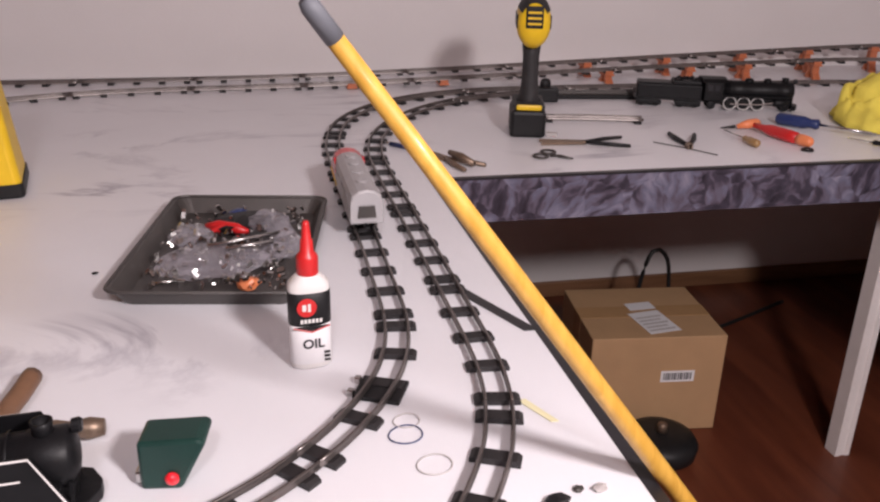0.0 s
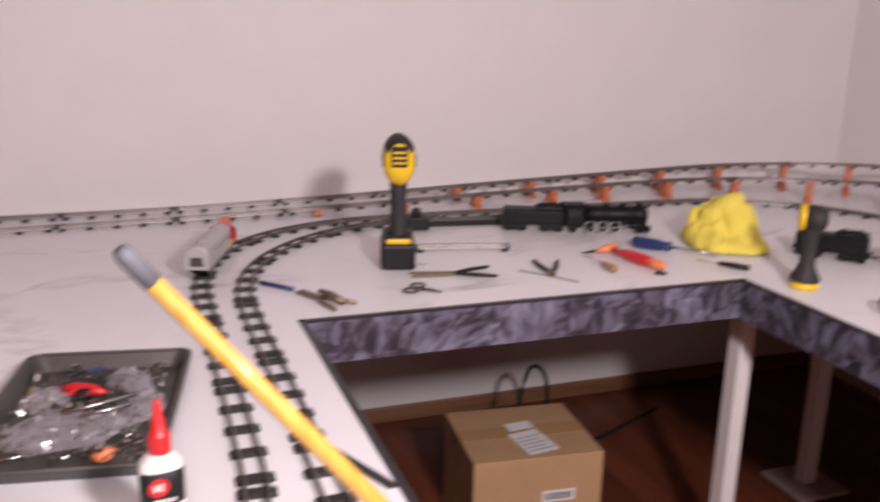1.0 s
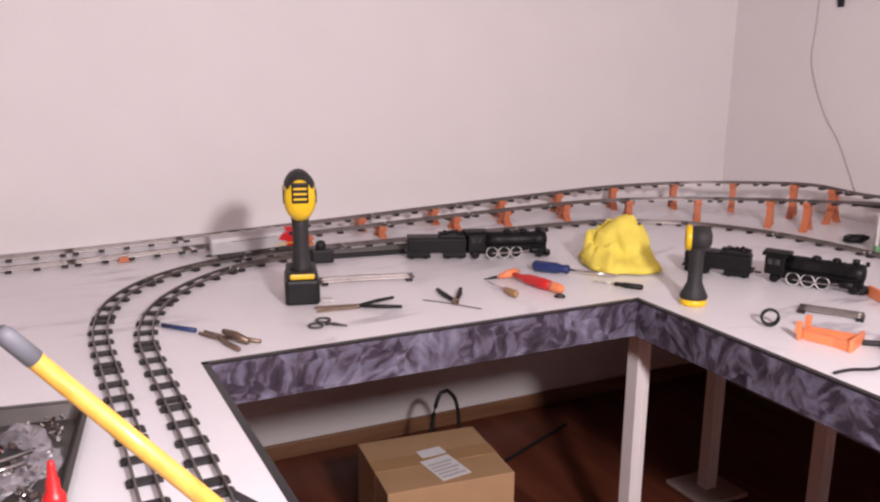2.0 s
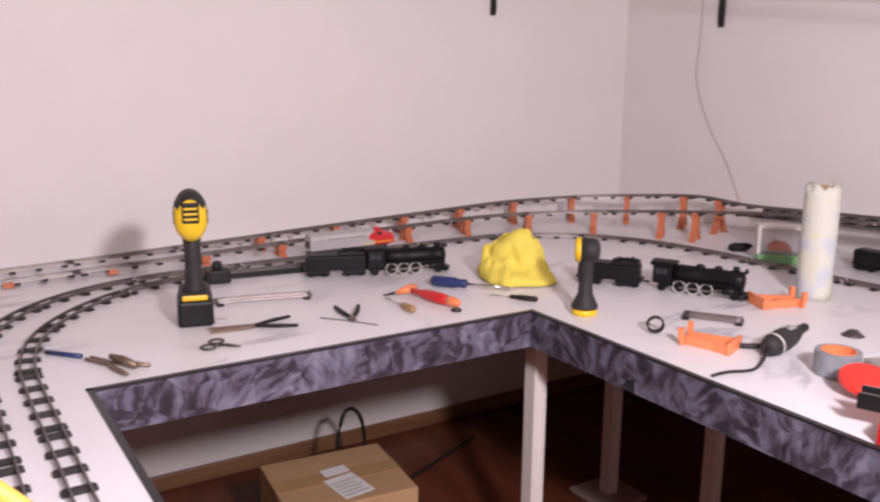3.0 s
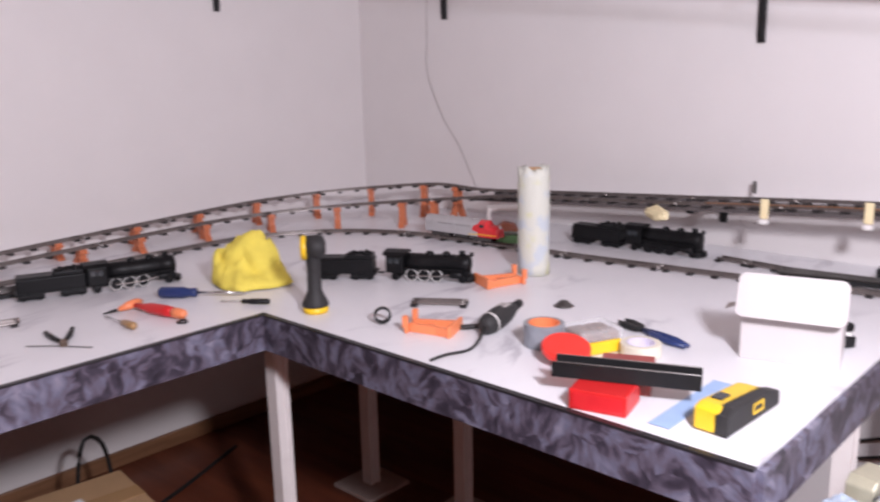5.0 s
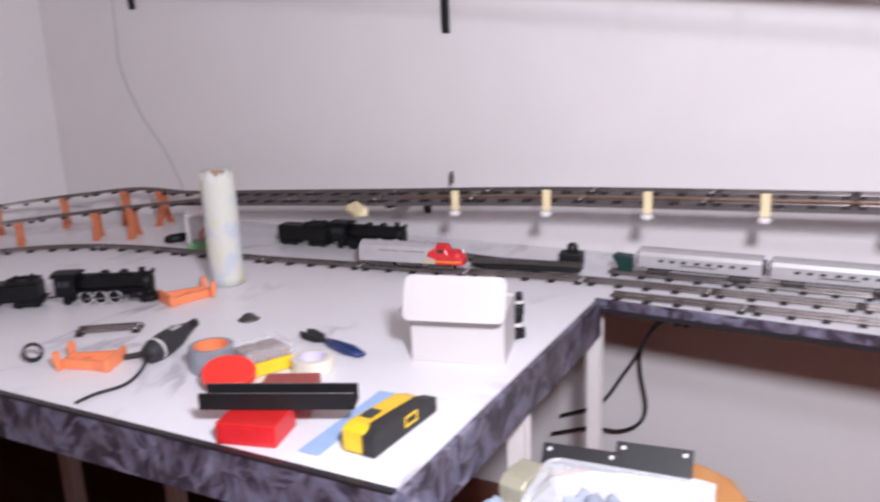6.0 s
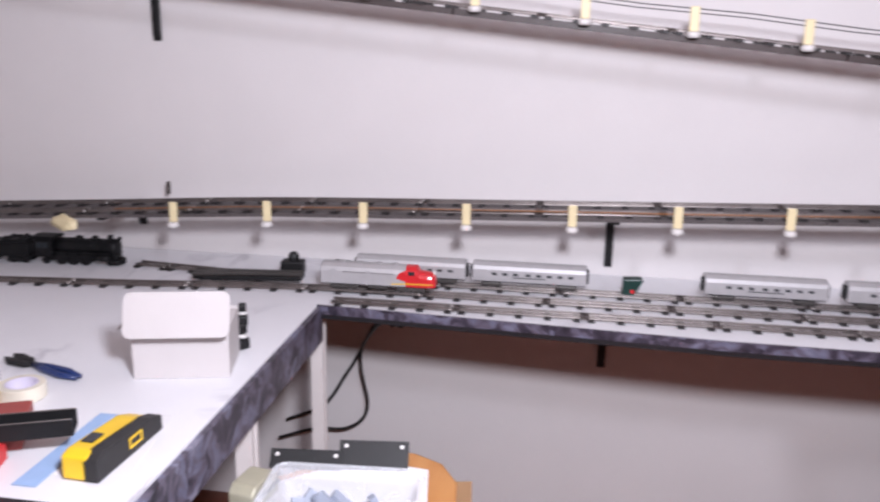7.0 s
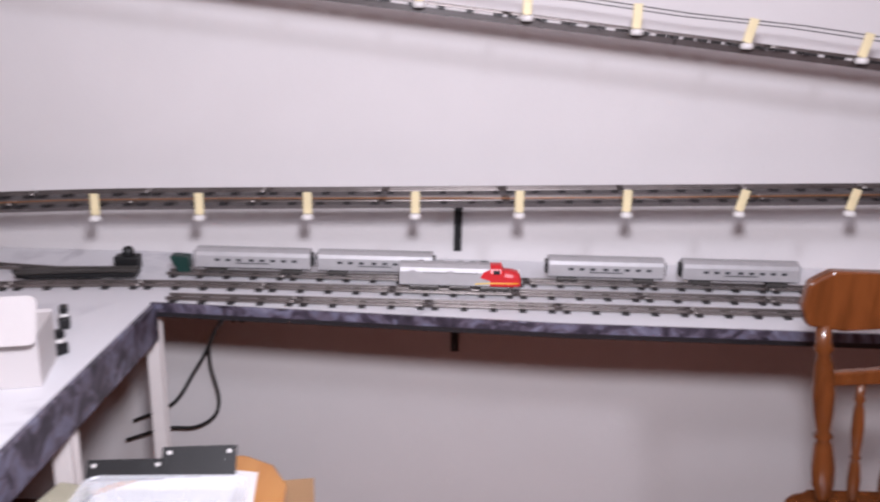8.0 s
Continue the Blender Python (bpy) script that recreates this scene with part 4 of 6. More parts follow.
# oil bottle
bottle = thing("oil_bottle", "white oil bottle with black label and red spout cap", "bottle", pose(0.246, 0.955, TZ, 0, 0, 6))


def oval(bm, rings, n=28):
    rows = []
    for rx, ry, z in rings:
        row = []
        for k in range(n):
            a = 2 * math.pi * k / n
            c, s = math.cos(a), math.sin(a)
            row.append(bm.verts.new((rx * math.copysign(abs(c) ** 0.75, c), ry * math.copysign(abs(s) ** 0.75, s), z)))
        rows.append(row)
    for a, b in zip(rows, rows[1:]):
        for k in range(n):
            bm.faces.new((a[k], a[(k + 1) % n], b[(k + 1) % n], b[k]))
    bm.faces.new(rows[0][::-1])
    bm.faces.new(rows[-1])


bm = bm_new()
oval(bm, [(0.0165, 0.0105, 0.0), (0.0188, 0.0125, 0.003), (0.0188, 0.0125, 0.078), (0.0182, 0.012, 0.083), (0.0125, 0.010, 0.089), (0.010, 0.0095, 0.091)])
part("body", bm, WHITE, bottle, "white plastic bottle body", True)
bm = bm_new()
oval(bm, [(0.0189, 0.0126, 0.006), (0.01905, 0.01275, 0.0062), (0.01905, 0.01275, 0.0440), (0.0189, 0.0126, 0.0442)])
lab1 = part("paper_label", bm, PAPER, bottle, "white paper label", True)
bm = bm_new()
oval(bm, [(0.0189, 0.0126, 0.0445), (0.01915, 0.01285, 0.0447), (0.01915, 0.01285, 0.0760), (0.0189, 0.0126, 0.0762)])
lab2 = part("black_label", bm, BLACKP, bottle, "black label band", True)
bm = bm_new()
prism(bm, [(-0.0155, 0.0446), (0.0155, 0.0446), (0.0, 0.0395)], 0, 0.0005, pose(0, -0.01282, 0, 90))
part("label_point", bm, BLACKP, bottle)
for sg in (-1, 1):
    bm = bm_new()
    tube(bm, [(sg * 0.0165, -0.0131, 0.0440), (0, -0.0133, 0.0386)], 0.0006, 6)
    part("red_line", bm, REDP, bottle, "thin red line")
bm = bm_new()
cyl(bm, 0.0088, 0, 0.0006, 24, pose(-0.004, -0.0128, 0.063, 90))
dot = part("red_disc", bm, REDP, bottle, "red round emblem")
bm = bm_new()
box(bm, -0.0080, -0.0138, 0.0600, -0.0045, -0.0134, 0.0662)
box(bm, -0.0030, -0.0138, 0.0592, -0.0005, -0.0134, 0.0668)
part("emblem_bars", bm, WHITE, dot)
bm = bm_new()
for k in range(6):
    box(bm, -0.010 + k * 0.0034, -0.01325, 0.0478, -0.0076 + k * 0.0034, -0.0129, 0.0515)
part("white_bars", bm, WHITE, bottle, "plain white lettering bars")
txt = bpy.data.curves.new("oil_text", "FONT")
txt.body, txt.size, txt.extrude, txt.align_x = "OIL", 0.0125, 0.0001, "CENTER"
txt.offset = 0.0004
txt.materials.append(TRIM)
to = new("oil_lettering", txt)
to.parent, to.matrix_local = bottle, pose(0.001, -0.01292, 0.0225, 90)
bm = bm_new()
for k in range(3):
    box(bm, 0.0105, -0.0132, 0.008 + k * 0.004, 0.0158, -0.0122, 0.010 + k * 0.004)
part("bar_code", bm, RUBBER, bottle)
bm = bm_new()
lathe(bm, [(0.0092, 0.0905), (0.0098, 0.092), (0.0098, 0.106), (0.0088, 0.109), (0.0062, 0.112), (0.0056, 0.122), (0.0044, 0.124), (0.0032, 0.137), (0.0022, 0.140)], 20)
part("spout_cap", bm, REDP, bottle, "bright red conical spout cap", True)


def bumper(x, y, turn, label, z=TZ, k=1.0):
    t = thing("track_bumper", label, "track bumper", pose(x, y, z, 0, 0, turn) @ Matrix.Scale(k, 4), "track bumpers")
    bm = bm_new()
    prism(bm, [(-0.016, 0.0), (0.009, 0.0), (0.026, 0.033), (0.022, 0.036), (-0.016, 0.034)], -0.014, 0.014, pose(0, 0, 0, 90), 0.0025)
    part("housing", bm, GREEN, t)
    bm = bm_new()
    lathe(bm, [(0.0045, 0.0), (0.0045, 0.002), (0.003, 0.004), (0.0008, 0.0048)], 12, pose(0.004, -0.0141, 0.009, 90))
    part("lamp", bm, REDLENS, t, "red lamp lens", True)
    bm = bm_new()
    box(bm, -0.020, -0.010, 0.002, -0.0162, 0.010, 0.010, 0.001)
    part("clip", bm, STEEL, t)


bumper(0.134, 0.806, -8, "dark green track bumper with red lamp on the table", TZ, 1.16)
bumper(2.262, 0.487, 90, "dark green track bumper at the siding end", RAILTOP)
bumper(2.262, -0.135, -90, "dark green track bumper between the cars", RAILTOP)

for x, y, r, mt, lb in ((0.312, 0.826, 0.0125, BLUEP, "thin dark rubber band lying on the table"), (0.316, 0.845, 0.010, GREYB, "thin grey rubber band lying on the table"), (0.327, 0.783, 0.0125, GREYB, "thin grey rubber band lying on the table")):
    ring_thing("rubber_band", x, y, TZ, r, 0.0006, mt, lb, "rubber band", 0.12, 20)
for x, y, s, mt, lb in ((0.404, 0.722, 0.008, BLACKP, "small black plastic fitting on the table"), (0.424, 0.735, 0.0035, TRAY, "grey metal chip on the table"), (0.440, 0.732, 0.005, GREYB, "grey metal chip on the table"), (0.02, 1.20, 0.003, BLACKP, "tiny black screw on the table")):
    crumple("small_part", pose(x, y, TZ, 0, 0, 30), s * 1.3, s, s * 0.8, mt, lb, "small part", int(s * 900), 2, 0.4)
bm = bm_new()
prism(bm, [(-0.062, -0.006), (0.056, -0.0065), (0.062, 0.006), (-0.056, 0.0065)], 0.0, 0.0012, None)
tagged(finish("black_strip", bm, TRIM, None, m=pose(0.443, 1.036, TZ, 0, 0, -65)), "loose black plastic strip at the table edge", "strip")

# tool case at the far side of the left wing
case = thing("tool_case", "yellow and black hard tool case standing on the table", "tool case", pose(-0.215, 1.54, TZ, 0, 0, 10))
bm = bm_new()
tray_mesh(bm, [(0.086, 0.060, 0.008, 0.0), (0.088, 0.062, 0.008, 0.004), (0.087, 0.061, 0.008, 0.020)])
part("base", bm, BLACKP, case)
bm = bm_new()
tray_mesh(bm, [(0.085, 0.059, 0.010, 0.0202), (0.074, 0.052, 0.012, 0.13), (0.066, 0.046, 0.014, 0.208)])
part("shell", bm, YELLOW, case, "yellow plastic shell")
bm = bm_new()
tray_mesh(bm, [(0.064, 0.044, 0.014, 0.2082), (0.060, 0.040, 0.014, 0.250)])
part("top", bm, BLACKP, case)

# cordless drill, its back towards the room
drill = thing("cordless_drill", "yellow and black cordless drill standing on its battery", "drill", pose(0.713, 1.775, TZ, 0, 0, 75) @ Matrix.Scale(0.97, 4))
bm = bm_new()
box(bm, -0.052, -0.034, 0.0, 0.052, 0.034, 0.052, 0.007)
part("battery", bm, BLACKP, drill, "black battery pack")
bm = bm_new()
prism(bm, [(-0.050, -0.031), (0.048, -0.031), (0.048, 0.031), (-0.050, 0.031)], 0.0522, 0.066, None, 0.006)
part("foot", bm, RUBBER, drill)
bm = bm_new()
box(bm, -0.0535, -0.024, 0.0535, -0.046, 0.024, 0.0640, 0.003)
part("yellow_latch", bm, YELLOW, drill, "yellow battery latch")
bm = bm_new()
sweep(bm, [(-0.012, 0, 0.064), (-0.014, 0, 0.075), (-0.018, 0, 0.11), (-0.014, 0, 0.150), (-0.010, 0, 0.182)], [(x * 1.0, y * 1.25) for x, y in circle(0.0165, 14)], scale=[1.5, 1.15, 0.95, 0.95, 1.15])
part("handle", bm, RUBBER, drill, "dark grey rubber grip", True)
bm = bm_new()
lathe(bm, [(0.012, -0.062), (0.026, -0.058), (0.0335, -0.042), (0.034, -0.01), (0.032, 0.05), (0.026, 0.075)], 24, pose(0, 0, 0.2145, 0, 90, 0) @ Matrix.Diagonal((1.38, 0.95, 1, 1)))
head = part("motor_housing", bm, YELLOW, drill, "yellow motor housing", True)
bm = bm_new()
lathe(bm, [(0.020, 0.0752), (0.021, 0.09), (0.018, 0.12), (0.012, 0.135), (0.006, 0.138)], 18, pose(0, 0, 0.2175, 0, 90, 0))
part("chuck", bm, BLACKP, drill, "black keyless chuck", True)
bm = bm_new()
lathe(bm, [(0.027, -0.0585), (0.0352, -0.044), (0.0362, -0.01), (0.034, 0.03)], 24, pose(0, 0, 0.2145, 0, 90, 0) @ Matrix.Diagonal((1.38, 0.95, 1, 1)), False)
bmesh.ops.delete(bm, geom=[f for f in bm.faces if f.calc_center_median().z < 0.240], context="FACES")
part("top_grip", bm, RUBBER, head, "black top cover", True)
bm = bm_new()
box(bm, -0.0635, -0.0160, 0.206, -0.050, 0.0160, 0.246, 0.003)
vent = part("vent_panel", bm, BLACKP, head, "black rear vent panel")
for k in range(3):
    bm = bm_new()
    box(bm, -0.0655, -0.0125, 0.213 + k * 0.0100, -0.0637, 0.0125, 0.2170 + k * 0.0100, 0.0006)
    part("vent_slot", bm, YELLOW, vent, "yellow vent rib")
for sg in (-1, 1):
    bm = bm_new()
    box(bm, -0.046, sg * 0.0300 - 0.002, 0.204, 0.03, sg * 0.0300 + 0.002, 0.229, 0.002)
    part("side_badge", bm, BLACKP, head, "dark side panel")

# small upright light
light2 = thing("work_light", "small dark grey and yellow cordless work light standing upright", "work light", pose(1.395, 1.425, TZ, 0, 0, 140))
bm = bm_new()
lathe(bm, [(0.024, 0.0), (0.026, 0.004), (0.025, 0.013)], 24)
part("yellow_base", bm, YELLOW, light2, "yellow foot", True)
bm = bm_new()
lathe(bm, [(0.0262, 0.0132), (0.027, 0.018), (0.021, 0.030), (0.0145, 0.045), (0.0135, 0.085), (0.0150, 0.112), (0.0165, 0.12)], 22)
part("grip", bm, RUBBER, light2, "dark grey grip", True)
bm = bm_new()
lathe(bm, [(0.010, -0.026), (0.021, -0.022), (0.0245, -0.010), (0.0235, 0.012)], 22, pose(0, 0, 0.132, 0, 90, 0))
part("head", bm, RUBBER, light2, smooth=True)
bm = bm_new()
lathe(bm, [(0.0236, 0.0122), (0.0250, 0.014), (0.0245, 0.022), (0.020, 0.0235), (0.019, 0.0215)], 22, pose(0, 0, 0.132, 0, 90, 0))
part("bezel", bm, YELLOW, light2, "yellow lamp bezel", True)
bm = bm_new()
cyl(bm, 0.0188, 0.0216, 0.0222, 20, pose(0, 0, 0.132, 0, 90, 0))
part("lens", bm, DARKG, light2, "dark lamp lens")


def pliers(m, label, handle, metal=STEEL, length=0.14, open_deg=14.0, nose=0.05, slim=1.0):
    """Pliers lying flat, jaws towards +x, the pivot at the origin."""
    t = thing("pliers", label, "pliers", m)
    k = length / 0.14
    for s in (-1, 1):
        bm = bm_new()
        a = radians(open_deg) * s
        tube(bm, [(0, 0, 0.0045), (-0.018 * k, s * 0.008 * k, 0.0045), (-0.045 * k, s * (0.010 * k + 0.02 * k * abs(a)), 0.005), (-0.085 * k, s * (0.008 * k + 0.10 * k * abs(a) * 0.5), 0.005)], 0.0046 * slim, 8, scale=[0.8, 0.95, 1.1, 0.85])
        part("handle", bm, handle, t, smooth=True)
        bm = bm_new()
        j = a * 0.25
        prism(bm, [(-0.008 * k, 0), (0.004 * k, s * 0.008 * k), (nose, s * (0.0022 * k) + j * nose), (nose, s * 0.0004 + j * nose), (0.006 * k, s * 0.0004)], 0.001, 0.0078 * slim, None)
        part("jaw", bm, metal, t)
    bm = bm_new()
    cyl(bm, 0.006 * k, 0.0, 0.0088 * slim, 14, None, 0.0008)
    part("pivot", bm, metal, t, smooth=True)
    return t


def driver(m, label, handle, hl, hr, sl, sr, shaft=STEEL):
    """A screwdriver lying flat, blade towards +x."""
    t = thing("screwdriver", label, "screwdriver", m)
    bm = bm_new()
    lathe(bm, [(hr * 0.6, -hl), (hr, -hl + hr * 0.5), (hr, -hl * 0.35), (hr * 0.72, -hl * 0.2), (hr * 0.85, -0.004), (hr * 0.6, 0.0)], 12, pose(0, 0, hr, 0, 90, 0))
    part("handle", bm, handle, t, smooth=True)
    bm = bm_new()
    stick(bm, (0.0005, 0, hr), (sl * 0.93, 0, hr), sr)
    box(bm, sl * 0.92, -sr * 1.4, hr - sr * 0.5, sl, sr * 1.4, hr + sr * 0.5)
    part("blade", bm, shaft, t, smooth=True)
    return t


pliers(pose(0.79, 1.672, TZ, 0, 0, 172), "long-nosed pliers with dark handles lying on the table", BLACKP, BRASS, 0.130, 30, 0.080, 0.8)
pliers(pose(0.975, 1.625, TZ, 0, 0, -108), "small side cutters with open black handles", BLACKP, BRASS, 0.13, 20, 0.02)
pliers(pose(0.515, 1.60, TZ, 0, 0, 120), "worn bronze-coloured pliers lying open", BRASS, BRASS, 0.12, 22, 0.045, 0.9)
old = thing("pliers", "worn brown pliers with a curved handle lying behind the engine", "pliers")
bm = bm_new()
tube(bm, [(0.016, 0.865, 0.6420), (0.045, 0.864, 0.6420), (0.054, 0.864, 0.6420), (0.070, 0.863, 0.6420), (0.080, 0.863, 0.6420)], 0.0085, 10, scale=[0.9, 1.0, 0.75, 1.05, 0.8])
part("jaw", bm, BRASS, old, "worn brown jaws", True)
bm = bm_new()
tube(bm, smooth_path([(0.005, 0.867, 0.6420), (0.001, 0.897, 0.6420), (0.005, 0.926, 0.6420), (0.008, 0.955, 0.6420)], 0.008), 0.0085, 10)
part("handle", bm, mat("worn_brown_grip", (0.17, 0.085, 0.045), 0.5, var=0.3), old, "curved brown handle", True)
bm = bm_new()
tube(bm, [(-0.025, 0.004, 0.012), (0.0, 0.0, 0.010), (0.030, -0.004, 0.004)], 0.0065, 8, scale=[0.7, 1.1, 0.8])
tagged(finish("brass_clamp", bm, BRASS, None, smooth=True, m=pose(0.535, 1.575, TZ + 0.0035, 0, 0, -48)), "worn bronze clamp lying across the pliers", "clamp")
pen = thing("ballpoint_pen", "dark blue ballpoint pen lying on the table", "pen", pose(0.468, 1.672, TZ, 0, 0, -48))
bm = bm_new()
stick(bm, (-0.045, 0, 0.0042), (0.026, 0, 0.0042), 0.0042)
part("barrel", bm, BLUEP, pen, smooth=True)
bm = bm_new()
stick(bm, (-0.0455, 0, 0.0042), (-0.062, 0, 0.0042), 0.0038, 0.0012)
part("point", bm, STEEL, pen, smooth=True)
sc = thing("hemostat_scissors", "small dark scissors with ring handles", "scissors", pose(0.695, 1.600, TZ, 0, 0, -20))
for sg in (-1, 1):
    bm = bm_new()
    ring(bm, 0.0125, 0.0022, Matrix.Translation((-0.004 + sg * 0.006, sg * 0.015 + 0.008, 0.0024)), 18)
    tube(bm, [(0.006, sg * 0.006 + 0.004, 0.0024), (0.022, -sg * 0.003, 0.0024), (0.045, -sg * 0.002 - 0.012, 0.0024)], 0.0022, 6, scale=[1, 1, 0.4])
    part("blade_arm", bm, TRAY, sc, smooth=True)
bm = bm_new()
box(bm, -0.011, -0.006, 0, 0.011, 0.006, 0.007, 0.0015)
tagged(finish("grey_eraser", bm, GREYB, None, m=pose(0.75, 1.735, TZ, 0, 0, -25)), "small grey eraser block", "eraser")
wr = bm_new()
tube(wr, smooth_path([(0.925, 1.665, TZ + 0.001), (0.96, 1.625, TZ + 0.001), (1.0, 1.565, TZ + 0.001)], 0.01), 0.001, 6)
tagged(finish("steel_wire", wr, TRAY), "short bent steel wire", "wire")
# red and orange hand tool
rt = thing("red_hammer", "red-handled tool with orange head lying on the table", "hand tool", pose(1.165, 1.715, TZ, 0, 0, -78))
bm = bm_new()
lathe(bm, [(0.005, -0.05), (0.0065, -0.02), (0.011, 0.0), (0.012, 0.045), (0.010, 0.068)], 14, pose(0.04, 0, 0.0125, 0, 90, 0))
part("handle", bm, REDP, rt, "bright red handle", True)
bm = bm_new()
lathe(bm, [(0.0102, 0.0682), (0.011, 0.078), (0.009, 0.096), (0.005, 0.1)], 14, pose(0.04, 0, 0.0125, 0, 90, 0))
part("end_knob", bm, ORANGE2, rt, "orange end", True)
bm = bm_new()
tube(bm, [(-0.025, 0.030, 0.010), (-0.014, 0.012, 0.014), (-0.012, -0.010, 0.014), (-0.022, -0.028, 0.008)], 0.0085, 8, scale=[0.7, 1.1, 1.1, 0.5])
part("head", bm, ORANGE2, rt, "orange forked head", True)
bm = bm_new()
stick(bm, (-0.024, -0.030, 0.008), (-0.040, -0.052, 0.003), 0.0035, 0.0012)
part("spike", bm, BLACKP, rt)
driver(pose(1.098, 1.645, TZ, 0, 0, 93), "small awl with an amber handle", AMBER, 0.045, 0.0075, 0.065, 0.0013)
driver(pose(1.298, 1.705, TZ, 0, 0, -52), "large screwdriver with a dark blue handle", BLUEP, 0.085, 0.0125, 0.105, 0.0028)
driver(pose(1.332, 1.590, TZ, 0, 0, 127), "small screwdriver with a black handle", BLACKP, 0.060, 0.006, 0.045, 0.0012)
ring_thing("rubber_ring", 1.183, 1.572, TZ, 0.0095, 0.002, BLACKP, "small black rubber ring", "ring")


# crumpled rag
def rag():
    """A cloth let fall in a heap: a rounded top and deepening pleats that run out over the table."""
    bm = bm_new()
    n, m = 120, 34
    rows = []
    for i in range(1, m + 1):
        f = i / m
        row = []
        for k in range(n):
            a = 2 * math.pi * k / n
            w = a + 0.5 * noise.noise(Vector((math.cos(a) * 1.3, math.sin(a) * 1.3, f * 1.5)))
            pleat = 0.6 * math.sin(3 * w + 0.6 + 1.2 * f) + 0.4 * math.sin(7 * w + 2.1 - 1.5 * f)
            crease = noise.noise(Vector((math.cos(a) * 1.7 * f, math.sin(a) * 1.7 * f, 2.0)))
            fold = abs(noise.noise(Vector((math.cos(a) * 2.9 * f + 5.0, math.sin(a) * 2.9 * f, 7.5))))
            r = 0.072 * math.sin(min(1.0, f * 1.15) * math.pi / 2) * (1 + f * f * 0.20 * pleat)
            if f > 0.85:
                r *= 1 + 3.6 * (f - 0.85) * (0.8 + 0.8 * math.sin(2 * a + 1.0))
            z = 0.112 * math.cos(f * math.pi / 2) ** 0.62 * (1 + 0.42 * crease) - 0.17 * max(0.0, 0.20 - fold) * (1 - f ** 4) + 0.003 + 0.005 * max(0.0, pleat) * f
            row.append(bm.verts.new((r * math.cos(a) + 0.022 * (1 - f), r * math.sin(a), max(0.0012, z))))
        rows.append(row)
    tip = bm.verts.new((0.022, 0, rows[0][0].co.z + 0.002))
    for k in range(n):
        bm.faces.new((tip, rows[0][k], rows[0][(k + 1) % n]))
    for p, q in zip(rows, rows[1:]):
        for k in range(n):
            bm.faces.new((p[k], q[k], q[(k + 1) % n], p[(k + 1) % n]))
    ob = finish("yellow_rag", bm, RAG, None, smooth=True, m=pose(1.458, 1.750, TZ, 0, 0, 55) @ Matrix.Diagonal((0.98, 0.98, 0.88, 1)))
    solid = ob.modifiers.new("thickness", "SOLIDIFY")
    solid.thickness, solid.offset = 0.0012, -1.0
    return tagged(ob, "crumpled bright yellow cleaning cloth heaped on the table", "cloth")


rag()


# loose trestle pieces
def loose_pier(m, label):
    t = thing("loose_trestle", label, "trestle piece", m, "loose trestle pieces")
    bm = bm_new()
    prism(bm, [(-0.0362, -0.016), (-0.0362, -0.006), (0.0, -0.012), (0.0362, -0.017), (0.0362, -0.029), (0.012, -0.020)], 0.0, 0.015, None, 0.0012)
    part("leg", bm, ORANGE2, t)
    bm = bm_new()
    prism(bm, [(-0.0362, 0.006), (-0.0362, 0.016), (0.012, 0.020), (0.0362, 0.029), (0.0362, 0.017), (0.0, 0.012)], 0.0, 0.015, None, 0.0012)
    part("leg", bm, ORANGE2, t)
    bm = bm_new()
    box(bm, 0.0365, -0.032, 0.0, 0.043, 0.032, 0.020, 0.0015)
    part("foot_bar", bm, ORANGE2, t)
    bm = bm_new()
    box(bm, -0.043, -0.026, 0.0, -0.0365, 0.026, 0.012, 0.0015)
    for s in (-1, 1):
        box(bm, -0.046, s * 0.022 - 0.005, 0.010, -0.037, s * 0.022 + 0.005, 0.030, 0.0015)
    part("cap", bm, ORANGE2, t)
    bm = bm_new()
    box(bm, -0.010, -0.0105, 0.002, 0.002, 0.0105, 0.011, 0.001)
    part("crossbar", bm, ORANGE2, t)


loose_pier(pose(1.452, 1.156, TZ, 0, 0, -68) @ Matrix.Scale(1.08, 4), "loose bright orange trestle piece lying on its side")
loose_pier(pose(1.790, 1.268, TZ, 0, 0, 155) @ Matrix.Scale(1.12, 4), "loose bright orange trestle piece beside the engine")
lay([(1.552, 1.308, T0), (1.582, 1.265, T0), (1.615, 1.215, T0)], "short loose two-rail track piece", "loose track", 0.2, 0.0127, 2)
roll = thing("tape_ring", "small black and white tape ring standing on its edge", "tape ring", pose(1.425, 1.262, TZ + 0.0172, 0, 0, -40) @ pose(0, 0.006, 0, 90, 0, 0))
bm = bm_new()
lathe(bm, [(0.0125, 0.0), (0.0165, 0.0), (0.0165, 0.012), (0.0125, 0.012), (0.0125, 0.0)], 24, None, False)
part("ring", bm, BLACKP, roll, smooth=True)
bm = bm_new()
lathe(bm, [(0.0166, 0.001), (0.0170, 0.001), (0.0170, 0.005), (0.0166, 0.005), (0.0166, 0.001)], 24, None, False)
part("white_band", bm, WHITE, roll)
# rotary tool
rot = thing("rotary_tool", "dark grey rotary tool with its cord lying on the table", "rotary tool", pose(1.548, 1.075, TZ, 0, 0, 10) @ Matrix.Scale(0.85, 4))
bm = bm_new()
lathe(bm, [(0.010, -0.072), (0.019, -0.066), (0.0235, -0.045), (0.0245, -0.01), (0.022, 0.022), (0.0165, 0.045), (0.012, 0.062)], 20, pose(0, 0, 0.0246, 0, 86, 0))
part("housing", bm, RUBBER, rot, smooth=True)
bm = bm_new()
